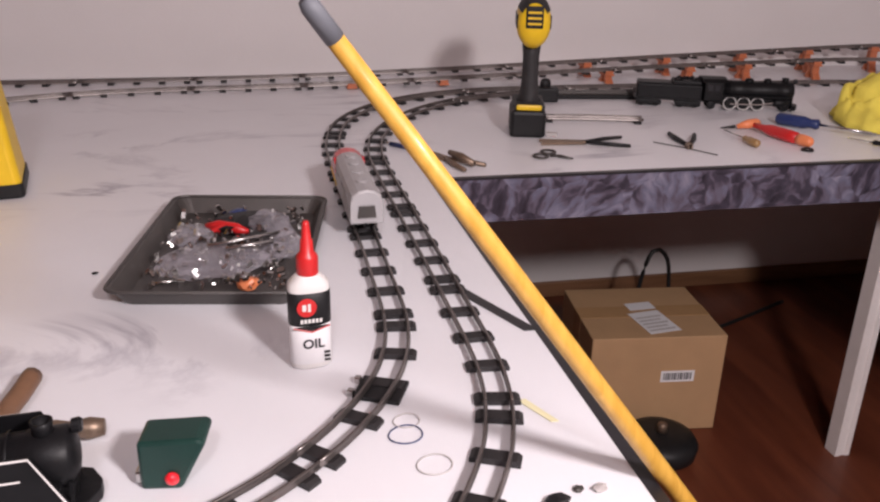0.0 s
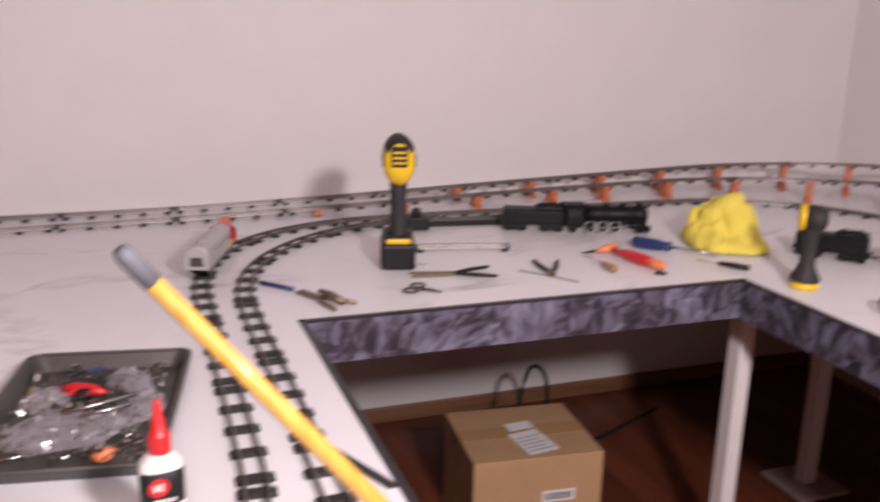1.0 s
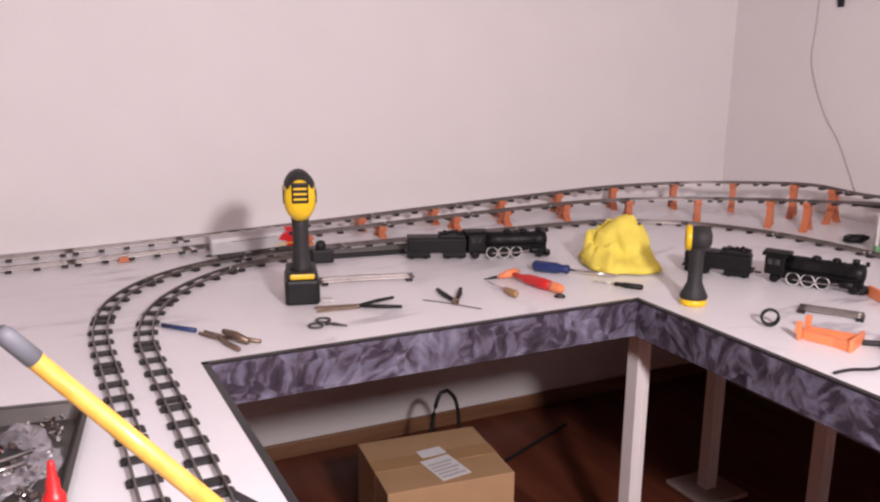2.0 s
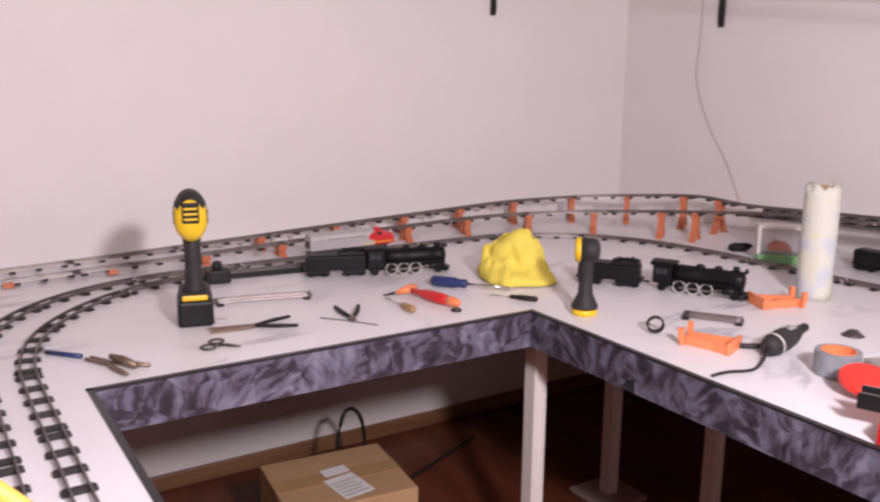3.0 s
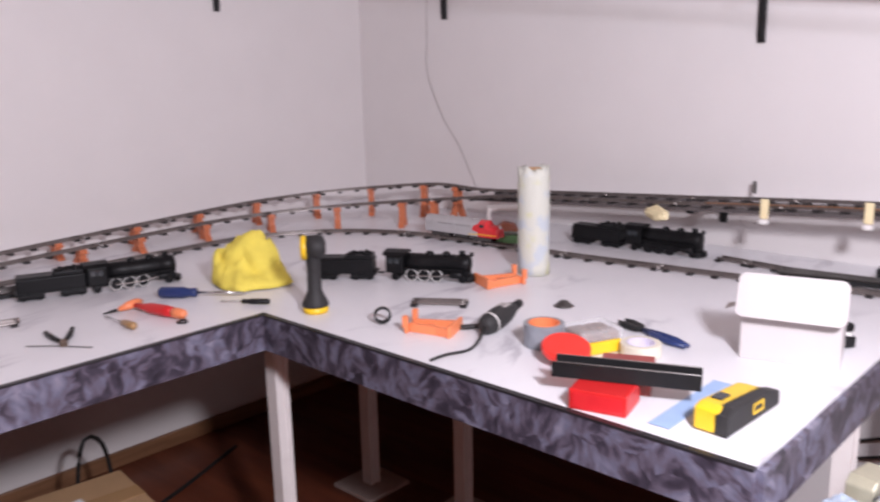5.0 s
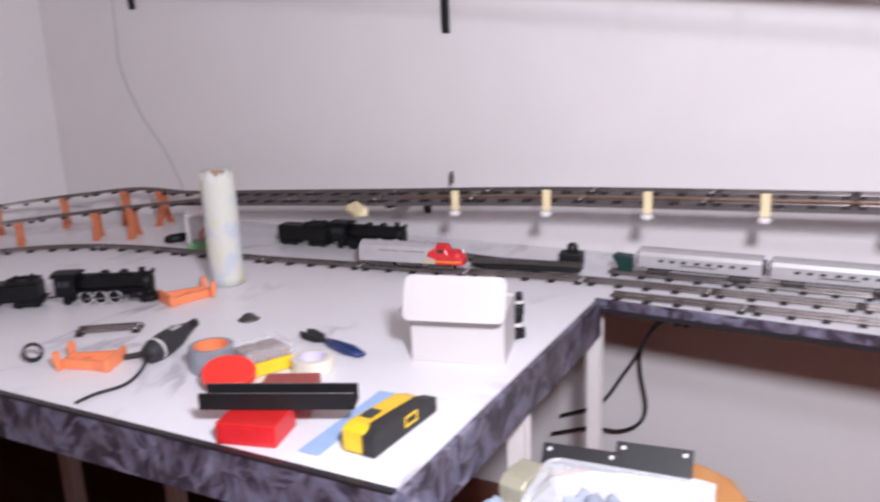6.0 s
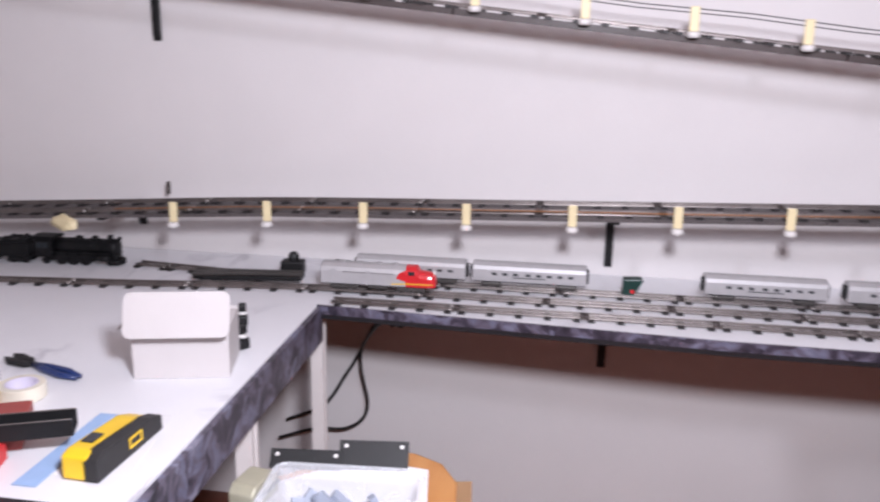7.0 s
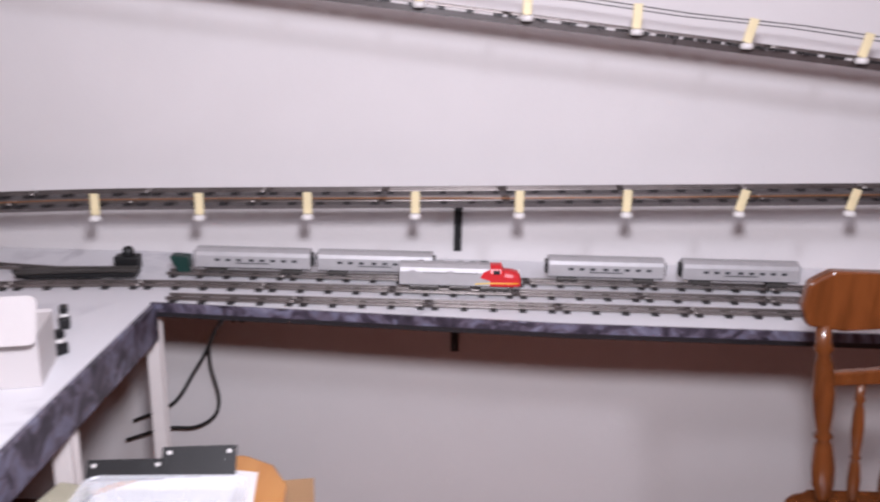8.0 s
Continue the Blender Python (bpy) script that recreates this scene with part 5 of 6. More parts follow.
lathe(bm, [(0.011, 0.0622), (0.010, 0.075), (0.0095, 0.092), (0.005, 0.094)], 16, pose(0, 0, 0.0246, 0, 86, 0))
part("collet_nose", bm, BLACKP, rot, smooth=True)
bm = bm_new()
box(bm, 0.0, -0.012, 0.0455, 0.030, 0.012, 0.0478, 0.001)
part("grey_plate", bm, GREYB, rot, "pale grey name plate")
bm = bm_new()
lathe(bm, [(0.0247, -0.050), (0.0250, -0.049), (0.0250, -0.045), (0.0247, -0.044)], 20, pose(0, 0, 0.0246, 0, 86, 0), False)
part("white_ring", bm, WHITE, rot)
bm = bm_new()
tube(bm, smooth_path([(-0.070, 0, 0.020), (-0.11, -0.012, 0.006), (-0.17, -0.022, 0.004), (-0.215, 0.002, 0.004), (-0.245, 0.010, 0.004), (-0.258, 0.012, 0.004)], 0.012), 0.0032, 8)
part("cord", bm, CABLE, rot, "grey-black power cord", True)
bm = bm_new()
tube(bm, smooth_path([(-0.035, 0.024, 0.010), (-0.055, 0.060, 0.006), (-0.062, 0.085, 0.005)], 0.01), 0.006, 8)
part("hanger", bm, RUBBER, rot, smooth=True)
bm = bm_new()
lathe(bm, [(0.021, 0.0), (0.016, 0.003), (0.009, 0.010), (0.002, 0.012)], 18)
tagged(finish("grey_cone", bm, TRAY, None, smooth=True, m=pose(1.735, 1.062, TZ)), "small grey cone on the table", "cone")
# accessory in a clear case
acc = thing("track_accessory", "toy track accessory with light green base and clear cover", "toy accessory", pose(2.150, 1.530, TZ, 0, 0, -48))
bm = bm_new()
box(bm, -0.055, -0.030, 0, 0.055, 0.030, 0.022, 0.003)
part("base", bm, LGREEN, acc, "light green base")
bm = bm_new()
box(bm, -0.050, -0.026, 0.0225, 0.050, 0.026, 0.086, 0.002)
part("cover", bm, CLEAR, acc, "clear plastic cover")
for x in (-0.0525, 0.0525):
    bm = bm_new()
    box(bm, x - 0.004, -0.028, 0.0225, x + 0.004, 0.028, 0.089, 0.0008)
    part("frame_post", bm, WHITE, acc)
bm = bm_new()
box(bm, -0.0565, -0.028, 0.0893, 0.0565, 0.028, 0.096, 0.0008)
part("frame_top", bm, WHITE, acc)
bm = bm_new()
prism(bm, [(-0.03, 0.0), (0.03, 0.0), (0.02, 0.018), (-0.01, 0.026), (-0.028, 0.014)], -0.014, 0.014, pose(0, 0, 0.030, 90), 0.003)
part("red_figure", bm, ORANGE2, acc, "orange-red toy piece")
crumple("black_signal", pose(2.165, 1.665, TZ, 0, 0, -30), 0.032, 0.014, 0.026, BLACK, "small black toy signal lying on the table", "toy signal", 9, 2, 0.4)

# paper towel roll
tw = thing("paper_towel_roll", "white paper towel roll stained yellow and blue standing upright", "paper towel", pose(1.912, 1.268, TZ))
bm = bm_new()
n = 40
rows = []
for i in range(13):
    z = 0.245 * i / 12
    row = []
    for k in range(n):
        a = 2 * math.pi * k / n
        r = 0.036 + 0.0012 * noise.noise(Vector((math.cos(a) * 2, math.sin(a) * 2, z * 25))) + (0.0012 if k < 2 else 0)
        zz = z + (0.022 * noise.noise(Vector((math.cos(a) * 3, math.sin(a) * 3, 4.0))) if i == 12 else 0)
        row.append(bm.verts.new((r * math.cos(a), r * math.sin(a), zz)))
    rows.append(row)
inner = [bm.verts.new((0.019 * math.cos(2 * math.pi * k / n), 0.019 * math.sin(2 * math.pi * k / n), 0.243)) for k in range(n)]
deep = [bm.verts.new((0.019 * math.cos(2 * math.pi * k / n), 0.019 * math.sin(2 * math.pi * k / n), 0.10)) for k in range(n)]
rows += [inner, deep]
for a, b in zip(rows, rows[1:]):
    for k in range(n):
        bm.faces.new((a[k], a[(k + 1) % n], b[(k + 1) % n], b[k]))
bm.faces.new(rows[0][::-1])
bm.faces.new(rows[-1])
part("wound_paper", bm, TOWEL, tw, smooth=True)
bm = bm_new()
lathe(bm, [(0.0170, 0.101), (0.0187, 0.101), (0.0187, 0.2445), (0.0170, 0.2445), (0.0170, 0.101)], 24, None, False)
part("core", bm, KRAFT, tw, "brown cardboard core", True)


# ---- clutter at the end of the side wing ----
def ring_roll(x, y, r, ri, h, mt, inner_mt, label, name="tape_roll", turn=0):
    t = thing(name, label, "tape roll", pose(x, y, TZ, 0, 0, turn))
    bm = bm_new()
    lathe(bm, [(ri, 0.0), (r - 0.001, 0.0), (r, 0.001), (r, h - 0.001), (r - 0.001, h), (ri, h), (ri, 0.0)], 32, None, False)
    part("tape", bm, mt, t, smooth=False)
    bm = bm_new()
    lathe(bm, [(ri - 0.0025, 0.0005), (ri - 0.0002, 0.0005), (ri - 0.0002, h + 0.0004), (ri - 0.0025, h + 0.0004), (ri - 0.0025, 0.0005)], 32, None, False)
    part("core", bm, inner_mt, t)


DUCT = mat("grey_tape", (0.30, 0.32, 0.36), 0.35, 0.3, var=0.3, scale=40.0)
ring_roll(1.520, 0.955, 0.036, 0.028, 0.040, DUCT, ORANGE2, "grey tape roll with an orange core")
ring_roll(1.578, 0.800, 0.034, 0.024, 0.022, mat("pale_tape", (0.70, 0.66, 0.55), 0.4), LILAC, "pale translucent tape roll")
cc = thing("clear_case", "clear plastic case with yellow base holding small parts", "plastic case", pose(1.552, 0.878, TZ, 0, 0, -25))
bm = bm_new()
box(bm, -0.040, -0.032, 0.0, 0.040, 0.032, 0.022, 0.004)
part("yellow_base", bm, YELLOW, cc, "yellow case base")
bm = bm_new()
box(bm, -0.042, -0.034, 0.0225, 0.042, 0.034, 0.044, 0.006)
part("clear_lid", bm, FROST, cc, "clear lid")
bm = bm_new()
for bx in ((-0.038, -0.030, 0.006, 0.004), (0.008, -0.028, 0.036, -0.002), (-0.036, 0.007, -0.004, 0.029), (0.0, 0.002, 0.034, 0.028)):
    box(bm, bx[0], bx[1], 0.0235, bx[2], bx[3], 0.0365, 0.002)
part("contents", bm, mat("brown_small_parts", (0.20, 0.12, 0.085), 0.6, var=0.4, scale=90.0), cc, "brown small parts inside")
bm = bm_new()
box(bm, -0.0435, -0.010, 0.012, -0.0405, 0.010, 0.026, 0.001)
part("latch", bm, BLACKP, cc, "black latch")
rl = thing("red_plastic_dish", "round red plastic dish standing tilted on the clutter", "dish", pose(1.468, 0.874, TZ + 0.0195, 11, -8, 0) @ Matrix.Diagonal((1.14, 1.14, 1.0, 1)))
bm = bm_new()
lathe(bm, [(0.034, 0.0), (0.0355, 0.001), (0.0355, 0.010), (0.033, 0.013), (0.0, 0.0132)], 32, None, False)
bmesh.ops.contextual_create(bm, geom=[e for e in bm.edges if e.is_boundary])
part("dish", bm, mat("bright_red_plastic", (0.80, 0.035, 0.022), 0.42, var=0.06, scale=30.0), rl, smooth=False)
strip_t = thing("wire_stripper", "dark blue and black wire strippers lying on the table", "wire strippers", pose(1.682, 0.852, TZ, 0, 0, 71))
for sg in (-1, 1):
    bm = bm_new()
    tube(bm, [(0.0, 0.0, 0.006), (-0.03, sg * 0.006, 0.006), (-0.07, sg * 0.009, 0.006), (-0.105, sg * 0.004, 0.006)], 0.0052, 8, scale=[0.9, 1.1, 1.1, 0.7])
    part("handle", bm, BLUEP, strip_t, "dark blue handle", True)
    bm = bm_new()
    prism(bm, [(0.0, 0.0), (0.012, sg * 0.012), (0.045, sg * 0.016), (0.062, sg * 0.008), (0.030, sg * 0.002)], 0.002, 0.011, None, 0.001)
    part("jaw", bm, BLACKP, strip_t)
rb = thing("red_box", "small red plastic box lying under the black bar", "box", pose(1.362, 0.735, TZ, 0, 0, 14))
bm = bm_new()
box(bm, -0.034, -0.042, 0, 0.034, 0.042, 0.030, 0.002)
part("body", bm, REDP, rb)
bm = bm_new()
box(bm, -0.0352, -0.036, 0.004, -0.0342, 0.036, 0.026, 0.0004)
part("end_recess", bm, RED, rb)
rb2 = thing("dark_red_box", "flat dark red box under the black bar", "box", pose(1.455, 0.755, TZ, 0, 0, 25))
bm = bm_new()
box(bm, -0.048, -0.040, 0, 0.048, 0.040, 0.029, 0.002)
part("body", bm, mat("dark_red_card", (0.30, 0.06, 0.05), 0.5), rb2)
bar = thing("black_channel_bar", "black metal channel bar with bright edges lying across red boxes", "metal bar", pose(1.397, 0.722, TZ + 0.0312, 0, 0, -67))
bm = bm_new()
prism(bm, [(-0.018, 0), (0.018, 0), (0.018, 0.022), (0.015, 0.022), (0.015, 0.003), (-0.015, 0.003), (-0.015, 0.022), (-0.018, 0.022)], -0.105, 0.105, pose(0, 0, 0, 90, 0, 90))
part("channel", bm, BLACKP, bar)
for sg in (-1, 1):
    bm = bm_new()
    tube(bm, [(-0.104, sg * 0.0165, 0.0228), (0.104, sg * 0.0165, 0.0228)], 0.0009, 6)
    part("bright_edge", bm, STEEL, bar, "bright steel edge")
bm = bm_new()
prism(bm, [(-0.085, -0.055), (0.085, -0.055), (0.085, 0.055), (-0.085, 0.055)], 0.0, 0.0006)
tagged(finish("paper_sheet", bm, PAPER, None, m=pose(1.470, 0.595, TZ, 0, 0, 8)), "white paper sheet lying on the table", "paper")
bm = bm_new()
prism(bm, [(-0.10, -0.016), (0.10, -0.016), (0.10, 0.016), (-0.10, 0.016)], 0.0, 0.0007)
tagged(finish("blue_card", bm, BLUEPAP, None, m=pose(1.445, 0.640, TZ + 0.0011, 0, 0, 0)), "blue printed card strip on the paper", "card")
sf = thing("stud_finder", "yellow and dark grey stud finder lying on paper", "stud finder", pose(1.440, 0.590, TZ + 0.0021, 0, 0, -3) @ Matrix.Scale(1.05, 4))
bm = bm_new()
prism(bm, [(-0.070, 0.0), (0.072, 0.0), (0.072, 0.018), (0.045, 0.028), (-0.055, 0.034), (-0.070, 0.030)], -0.0085, 0.026, pose(0, 0, 0, 90), 0.003)
part("yellow_shell", bm, YELLOW, sf, "yellow half shell")
bm = bm_new()
prism(bm, [(-0.070, 0.0), (0.074, 0.0), (0.074, 0.020), (0.045, 0.028), (-0.055, 0.034), (-0.070, 0.028)], -0.0025, 0.018, pose(0, 0.0005 - 0.0205, 0, 90) @ pose(0, 0, 0.0), 0.002)
bmesh.ops.translate(bm, vec=(0, -0.001, 0), verts=bm.verts)
part("grey_shell", bm, RUBBER, sf, "dark grey rubber half shell")
bm = bm_new()
box(bm, -0.040, -0.014, 0.0325, -0.016, 0.002, 0.0350, 0.001)
part("window", bm, DARKG, sf, "small dark display window")
for bx in ((-0.004, 0.010, 0.024, 0.0125), (-0.004, 0.0215, 0.024, 0.024), (-0.004, 0.0126, -0.0015, 0.0214), (0.0215, 0.0126, 0.024, 0.0214)):
    bm = bm_new()
    box(bm, bx[0], -0.0402, bx[1], bx[2], -0.0385, bx[3])
    part("outline_bar", bm, YELLOW, sf, "yellow outline on the grey side")
# white carton
wb = thing("white_carton", "small open white cardboard carton standing on the table", "carton", pose(1.742, 0.612, TZ, 0, 0, -76))
W2, D2 = 0.075, 0.055
for nm, b in (("front_panel", (-W2, -D2, 0.0, W2, -D2 + 0.002, 0.078)), ("back_panel", (-W2, D2 - 0.002, 0.0, W2, D2, 0.085)), ("side_panel", (-W2, -D2 + 0.0021, 0, -W2 + 0.002, D2 - 0.0021, 0.08)),
              ("side_panel", (W2 - 0.002, -D2 + 0.0021, 0, W2, D2 - 0.0021, 0.08)), ("bottom_panel", (-W2 + 0.0021, -D2 + 0.0021, 0, W2 - 0.0021, D2 - 0.0021, 0.002))):
    bm = bm_new()
    box(bm, *b)
    part(nm, bm, CARDW, wb)
bm = bm_new()
prism(bm, [(x, y) for x, y in rrect(W2 + 0.006, 0.036, 0.012)], 0.0, 0.002, pose(0, -D2 - 0.012, 0.110, 66))
part("lid_flap", bm, CARDW, wb, "raised rounded lid flap")
bm = bm_new()
box(bm, -W2, -D2 - 0.002, 0.0785, W2, D2, 0.0802)
part("top_panel", bm, CARDW, wb)
bm = bm_new()
prism(bm, [(0, 0), (0.035, -0.018), (0.035, 0.018)], 0.0, 0.0015, pose(-W2, 0.01, 0.075, 0, 15, 180))
part("side_triangle", bm, CARDW, wb)
for x, y, z, a in ((1.945, 0.599, 0, 20), (1.829, 0.555, 0, -35)):
    g = thing("clip_gadget", "small black and silver spring clip on the table", "clip", pose(x, y, TZ, 0, 0, a))
    bm = bm_new()
    box(bm, -0.012, -0.009, 0.0, 0.012, 0.009, 0.020, 0.003)
    part("body", bm, BLACKP, g)
    bm = bm_new()
    cyl(bm, 0.009, 0.0, 0.006, 14, pose(0.0, 0.0, 0.0205, 0, 10, 0), 0.001)
    part("silver_cap", bm, WHITE, g, "white collar", smooth=True)
    bm = bm_new()
    box(bm, -0.009, -0.007, 0.0275, 0.009, 0.007, 0.042, 0.003)
    part("grip", bm, BLACKP, g)


# ---- wall shelf fittings ----
def clip_post(x, y, z0, z1, group):
    t = thing("track_clip", "cream plastic clip with white foot holding the wall track", "track clip", pose(x, y, 0), group)
    bm = bm_new()
    box(bm, -0.0035, -0.0088, z0 + 0.012, 0.0035, 0.0088, z1, 0.002)
    if y < -0.6:
        bmesh.ops.rotate(bm, cent=(0, 0, z0 + 0.012), matrix=Matrix.Rotation(radians(14), 3, "X"), verts=bm.verts)
    part("upright", bm, CREAM, t)
    bm = bm_new()
    lathe(bm, [(0.010, 0.0), (0.0125, 0.003), (0.0125, 0.0085), (0.009, 0.0118)], 16, pose(-0.004, 0, z0))
    part("foot", bm, WHITE, t, "white rounded foot", True)


for y in (0.86, 0.645, 0.432, 0.212, -0.006, -0.215, -0.43, -0.654, -0.873, -1.09):
    clip_post(2.216, y, up_z(y) - 0.030, up_z(y) + 0.026, "wall track clips")
for y in (0.42, 0.205, -0.008, -0.212, -0.42, -0.63, -0.85, -1.06):
    clip_post(2.216, y, hi_z(y) - 0.006, hi_z(y) + 0.052, "high track clips")
for dz, x in ((0.050, 2.224), (0.045, 2.30)):
    bm = bm_new()
    tube(bm, [(x, y, hi_z(y) + dz - (0.004 if k % 2 else 0.0)) for k, y in enumerate((0.6, 0.31, 0.1, -0.11, -0.32, -0.525, -0.74, -0.955, -1.3))], 0.0012, 6)
    tagged(finish("strung_wire", bm, CABLE), "thin dark wire strung above the high track", "wire")
bm = bm_new()
tube(bm, [(2.2185 + 0.0005 * (k % 2), y, up_z(y) + 0.012 + 0.002 * math.sin(k)) for k, y in enumerate((1.0, 0.7, 0.4, 0.1, -0.2, -0.5, -0.8, -1.2))], 0.0012, 6)
tagged(finish("copper_feed_wire", bm, WIRE), "thin copper wire running along the wall track", "wire")
bm = bm_new()
tube(bm, smooth_path([(SIDE - 0.004, 2.088, 1.40), (SIDE - 0.004, 2.09, 1.20), (SIDE - 0.004, 2.092, 1.08), (SIDE - 0.004, 2.03, 0.94), (SIDE - 0.004, 1.955, 0.84), (SIDE - 0.006, 1.885, 0.715)], 0.02), 0.0015, 6)
tagged(finish("hanging_wire", bm, GREYB, None, smooth=True), "thin grey wire hanging down the wall", "wire")
pg = bm_new()
cyl(pg, 0.0045, 0, 0.030, 10, pose(2.40, 0.96, up_z(0.96) + 0.012), 0.001)
tagged(finish("wall_peg", pg, TRAY), "small dark metal peg above the wall track", "peg")
crumple("cream_trestle", pose(2.21, 1.12, up_z(1.12) - 0.034, 0, 0, 65), 0.042, 0.018, 0.036, CREAM, "loose cream plastic clip on its side", "track clip", 12, 2, 0.4)

# ---- below the tables ----
cb = thing("cardboard_box", "closed brown cardboard box with shipping labels on the floor", "cardboard box", pose(1.030, 1.828, FZ + 0.0005, 0, 0, -6) @ pose(0, 0, 0.0395))
bm = bm_new()
box(bm, -0.148, -0.125, -0.039, 0.148, 0.125, 0.194, 0.002)
part("carton", bm, KRAFT, cb)
bm = bm_new()
box(bm, -0.148, -0.026, 0.1942, 0.148, 0.026, 0.1948)
part("packing_tape", bm, TAPE, cb, "glossy brown tape")
bm = bm_new()
box(bm, -0.1486, -0.026, 0.13, -0.1481, 0.026, 0.1948)
part("packing_tape", bm, TAPE, cb)
for sg in (-1, 1):
    bm = bm_new()
    box(bm, -0.1475, sg * 0.0263 - 0.0006, 0.1938, 0.1475, sg * 0.0263 + 0.0006, 0.1945)
    part("flap_seam", bm, TAPE, cb)
bm = bm_new()
box(bm, -0.040, -0.105, 0.1950, 0.035, -0.005, 0.1955, 0, pose(0, 0, 0, 0, 0, 12))
lb = part("shipping_label", bm, PAPER, cb, "white shipping label")
bm = bm_new()
for k in range(5):
    box(bm, -0.034, -0.095 + 0.015 * k, 0.1956, 0.028 - 0.01 * (k % 2), -0.088 + 0.015 * k, 0.1958, 0, pose(0, 0, 0, 0, 0, 12))
part("print_bars", bm, GREYB, lb, "grey unreadable print")
bm = bm_new()
box(bm, -0.026, 0.005, 0.1957, 0.036, 0.040, 0.1962, 0, pose(0, 0, 0, 0, 0, 8))
part("shipping_label", bm, PAPER, cb, "small white label")
bm = bm_new()
box(bm, 0.010, -0.1256, 0.085, 0.085, -0.1252, 0.112)
lb = part("bar_code_label", bm, PAPER, cb, "white bar code label")
bm = bm_new()
for k in range(14):
    box(bm, 0.016 + 0.0046 * k, -0.1260, 0.090, 0.018 + 0.0046 * k + 0.0006 * (k % 3), -0.1257, 0.107)
part("bars", bm, TRIM, lb)
bm = bm_new()
tube(bm, smooth_path([(1.145, 2.10, FZ + 0.006), (1.155, 2.10, 0.12), (1.175, 2.10, 0.21), (1.20, 2.10, 0.225), (1.228, 2.10, 0.19), (1.24, 2.10, 0.11), (1.25, 2.09, FZ + 0.008), (1.4, 2.12, FZ + 0.006), (1.7, 2.25, FZ + 0.006)], 0.02), 0.0055, 8)
tagged(finish("looped_cable", bm, CABLE, None, smooth=True), "thick black cable looped up behind the box", "cable")
bw = thing("black_round_base", "low black round base standing on the floor", "base", pose(1.0, 1.62, FZ + 0.0005))
bm = bm_new()
lathe(bm, [(0.060, 0.0), (0.074, 0.012), (0.078, 0.035), (0.070, 0.048), (0.050, 0.055), (0.012, 0.058)], 32)
part("dish", bm, BLACKP, bw, smooth=True)
bm = bm_new()
lathe(bm, [(0.012, 0.0582), (0.010, 0.075), (0.007, 0.078)], 14)
part("stub", bm, BRASS, bw, smooth=True)
for pts, lab in (([(2.12, 0.36, 0.585), (2.25, 0.40, 0.55), (2.36, 0.45, 0.50), (2.40, 0.48, 0.45), (2.41, 0.51, 0.39), (2.415, 0.54, 0.34), (2.42, 0.60, 0.25), (2.42, 0.70, 0.20)], "black power cable hanging under the shelf"),
                 ([(2.12, 0.34, 0.585), (2.28, 0.42, 0.53), (2.39, 0.49, 0.43), (2.41, 0.50, 0.36), (2.415, 0.485, 0.27), (2.415, 0.50, 0.22), (2.415, 0.55, 0.19), (2.415, 0.62, 0.185), (2.415, 0.72, 0.15)], "black power cable hanging under the shelf")):
    bm = bm_new()
    tube(bm, smooth_path([(x, y - 0.012, z) for x, y, z in pts], 0.015), 0.0042, 8)
    tagged(finish("power_cable", bm, CABLE, None, smooth=True), lab, "cable")

# low stand with a parts bin
S = 0.452
STAND = Matrix.Translation((0.055, 0.012, 0.134)) @ Matrix.Scale(0.88, 4)   # the stand and what lies on it
SF = -0.1975       # floor under the stand's legs in its own space
st = thing("wooden_stand", "low honey-coloured wooden stand covered with white paper", "stand", STAND)
bm = bm_new()
prism(bm, [(1.40, 0.50), (1.72, 0.485), (1.86, 0.33), (1.87, 0.24), (1.84, 0.185), (1.78, 0.15), (1.45, 0.12), (1.38, 0.18), (1.36, 0.44)], S - 0.022, S - 0.0012, None, 0.005)
part("top", bm, HONEY, st, "honey-coloured wooden top")
for x, y in ((1.43, 0.44), (1.74, 0.40), (1.78, 0.22), (1.45, 0.19)):
    bm = bm_new()
    lathe(bm, [(0.014, SF), (0.018, 0.10), (0.014, 0.22), (0.019, 0.34), (0.017, S - 0.0225)], 14, pose(x, y, 0))
    part("leg", bm, HONEY, st, smooth=True)
bm = bm_new()
prism(bm, [(1.37, 0.49), (1.70, 0.475), (1.825, 0.33), (1.81, 0.205), (1.42, 0.15)], S - 0.001, S + 0.0005)
tagged(finish("paper_cover", bm, PAPER, None, m=STAND), "white paper lying over the stand", "paper")
bin_ = thing("parts_bin", "clear frosted plastic bin of small parts on the stand", "plastic bin", STAND @ pose(1.580, 0.300, S + 0.001, 0, 0, 4) @ Matrix.Diagonal((1, 1, 0.8, 1)))
bm = bm_new()
tray_mesh(bm, [(0.085, 0.098, 0.015, 0.0), (0.098, 0.112, 0.018, 0.075), (0.104, 0.118, 0.020, 0.077), (0.104, 0.118, 0.020, 0.079), (0.096, 0.110, 0.018, 0.077), (0.083, 0.096, 0.015, 0.002)])
part("tub", bm, FROST, bin_, "frosted clear tub")
bm = bm_new()
rim = [(x, y, 0.0795) for x, y in rrect(0.105, 0.119, 0.021)]
tube(bm, rim, 0.0028, 6, True)
part("rim", bm, FROST, bin_, "thick rolled rim")
for sg in (-1, 1):
    bm = bm_new()
    box(bm, -0.022, sg * 0.121 - 0.003, 0.060, 0.022, sg * 0.121 + 0.003, 0.078, 0.002)
    part("grip_tab", bm, FROST, bin_)
bm = bm_new()
rnd = random.Random(3)
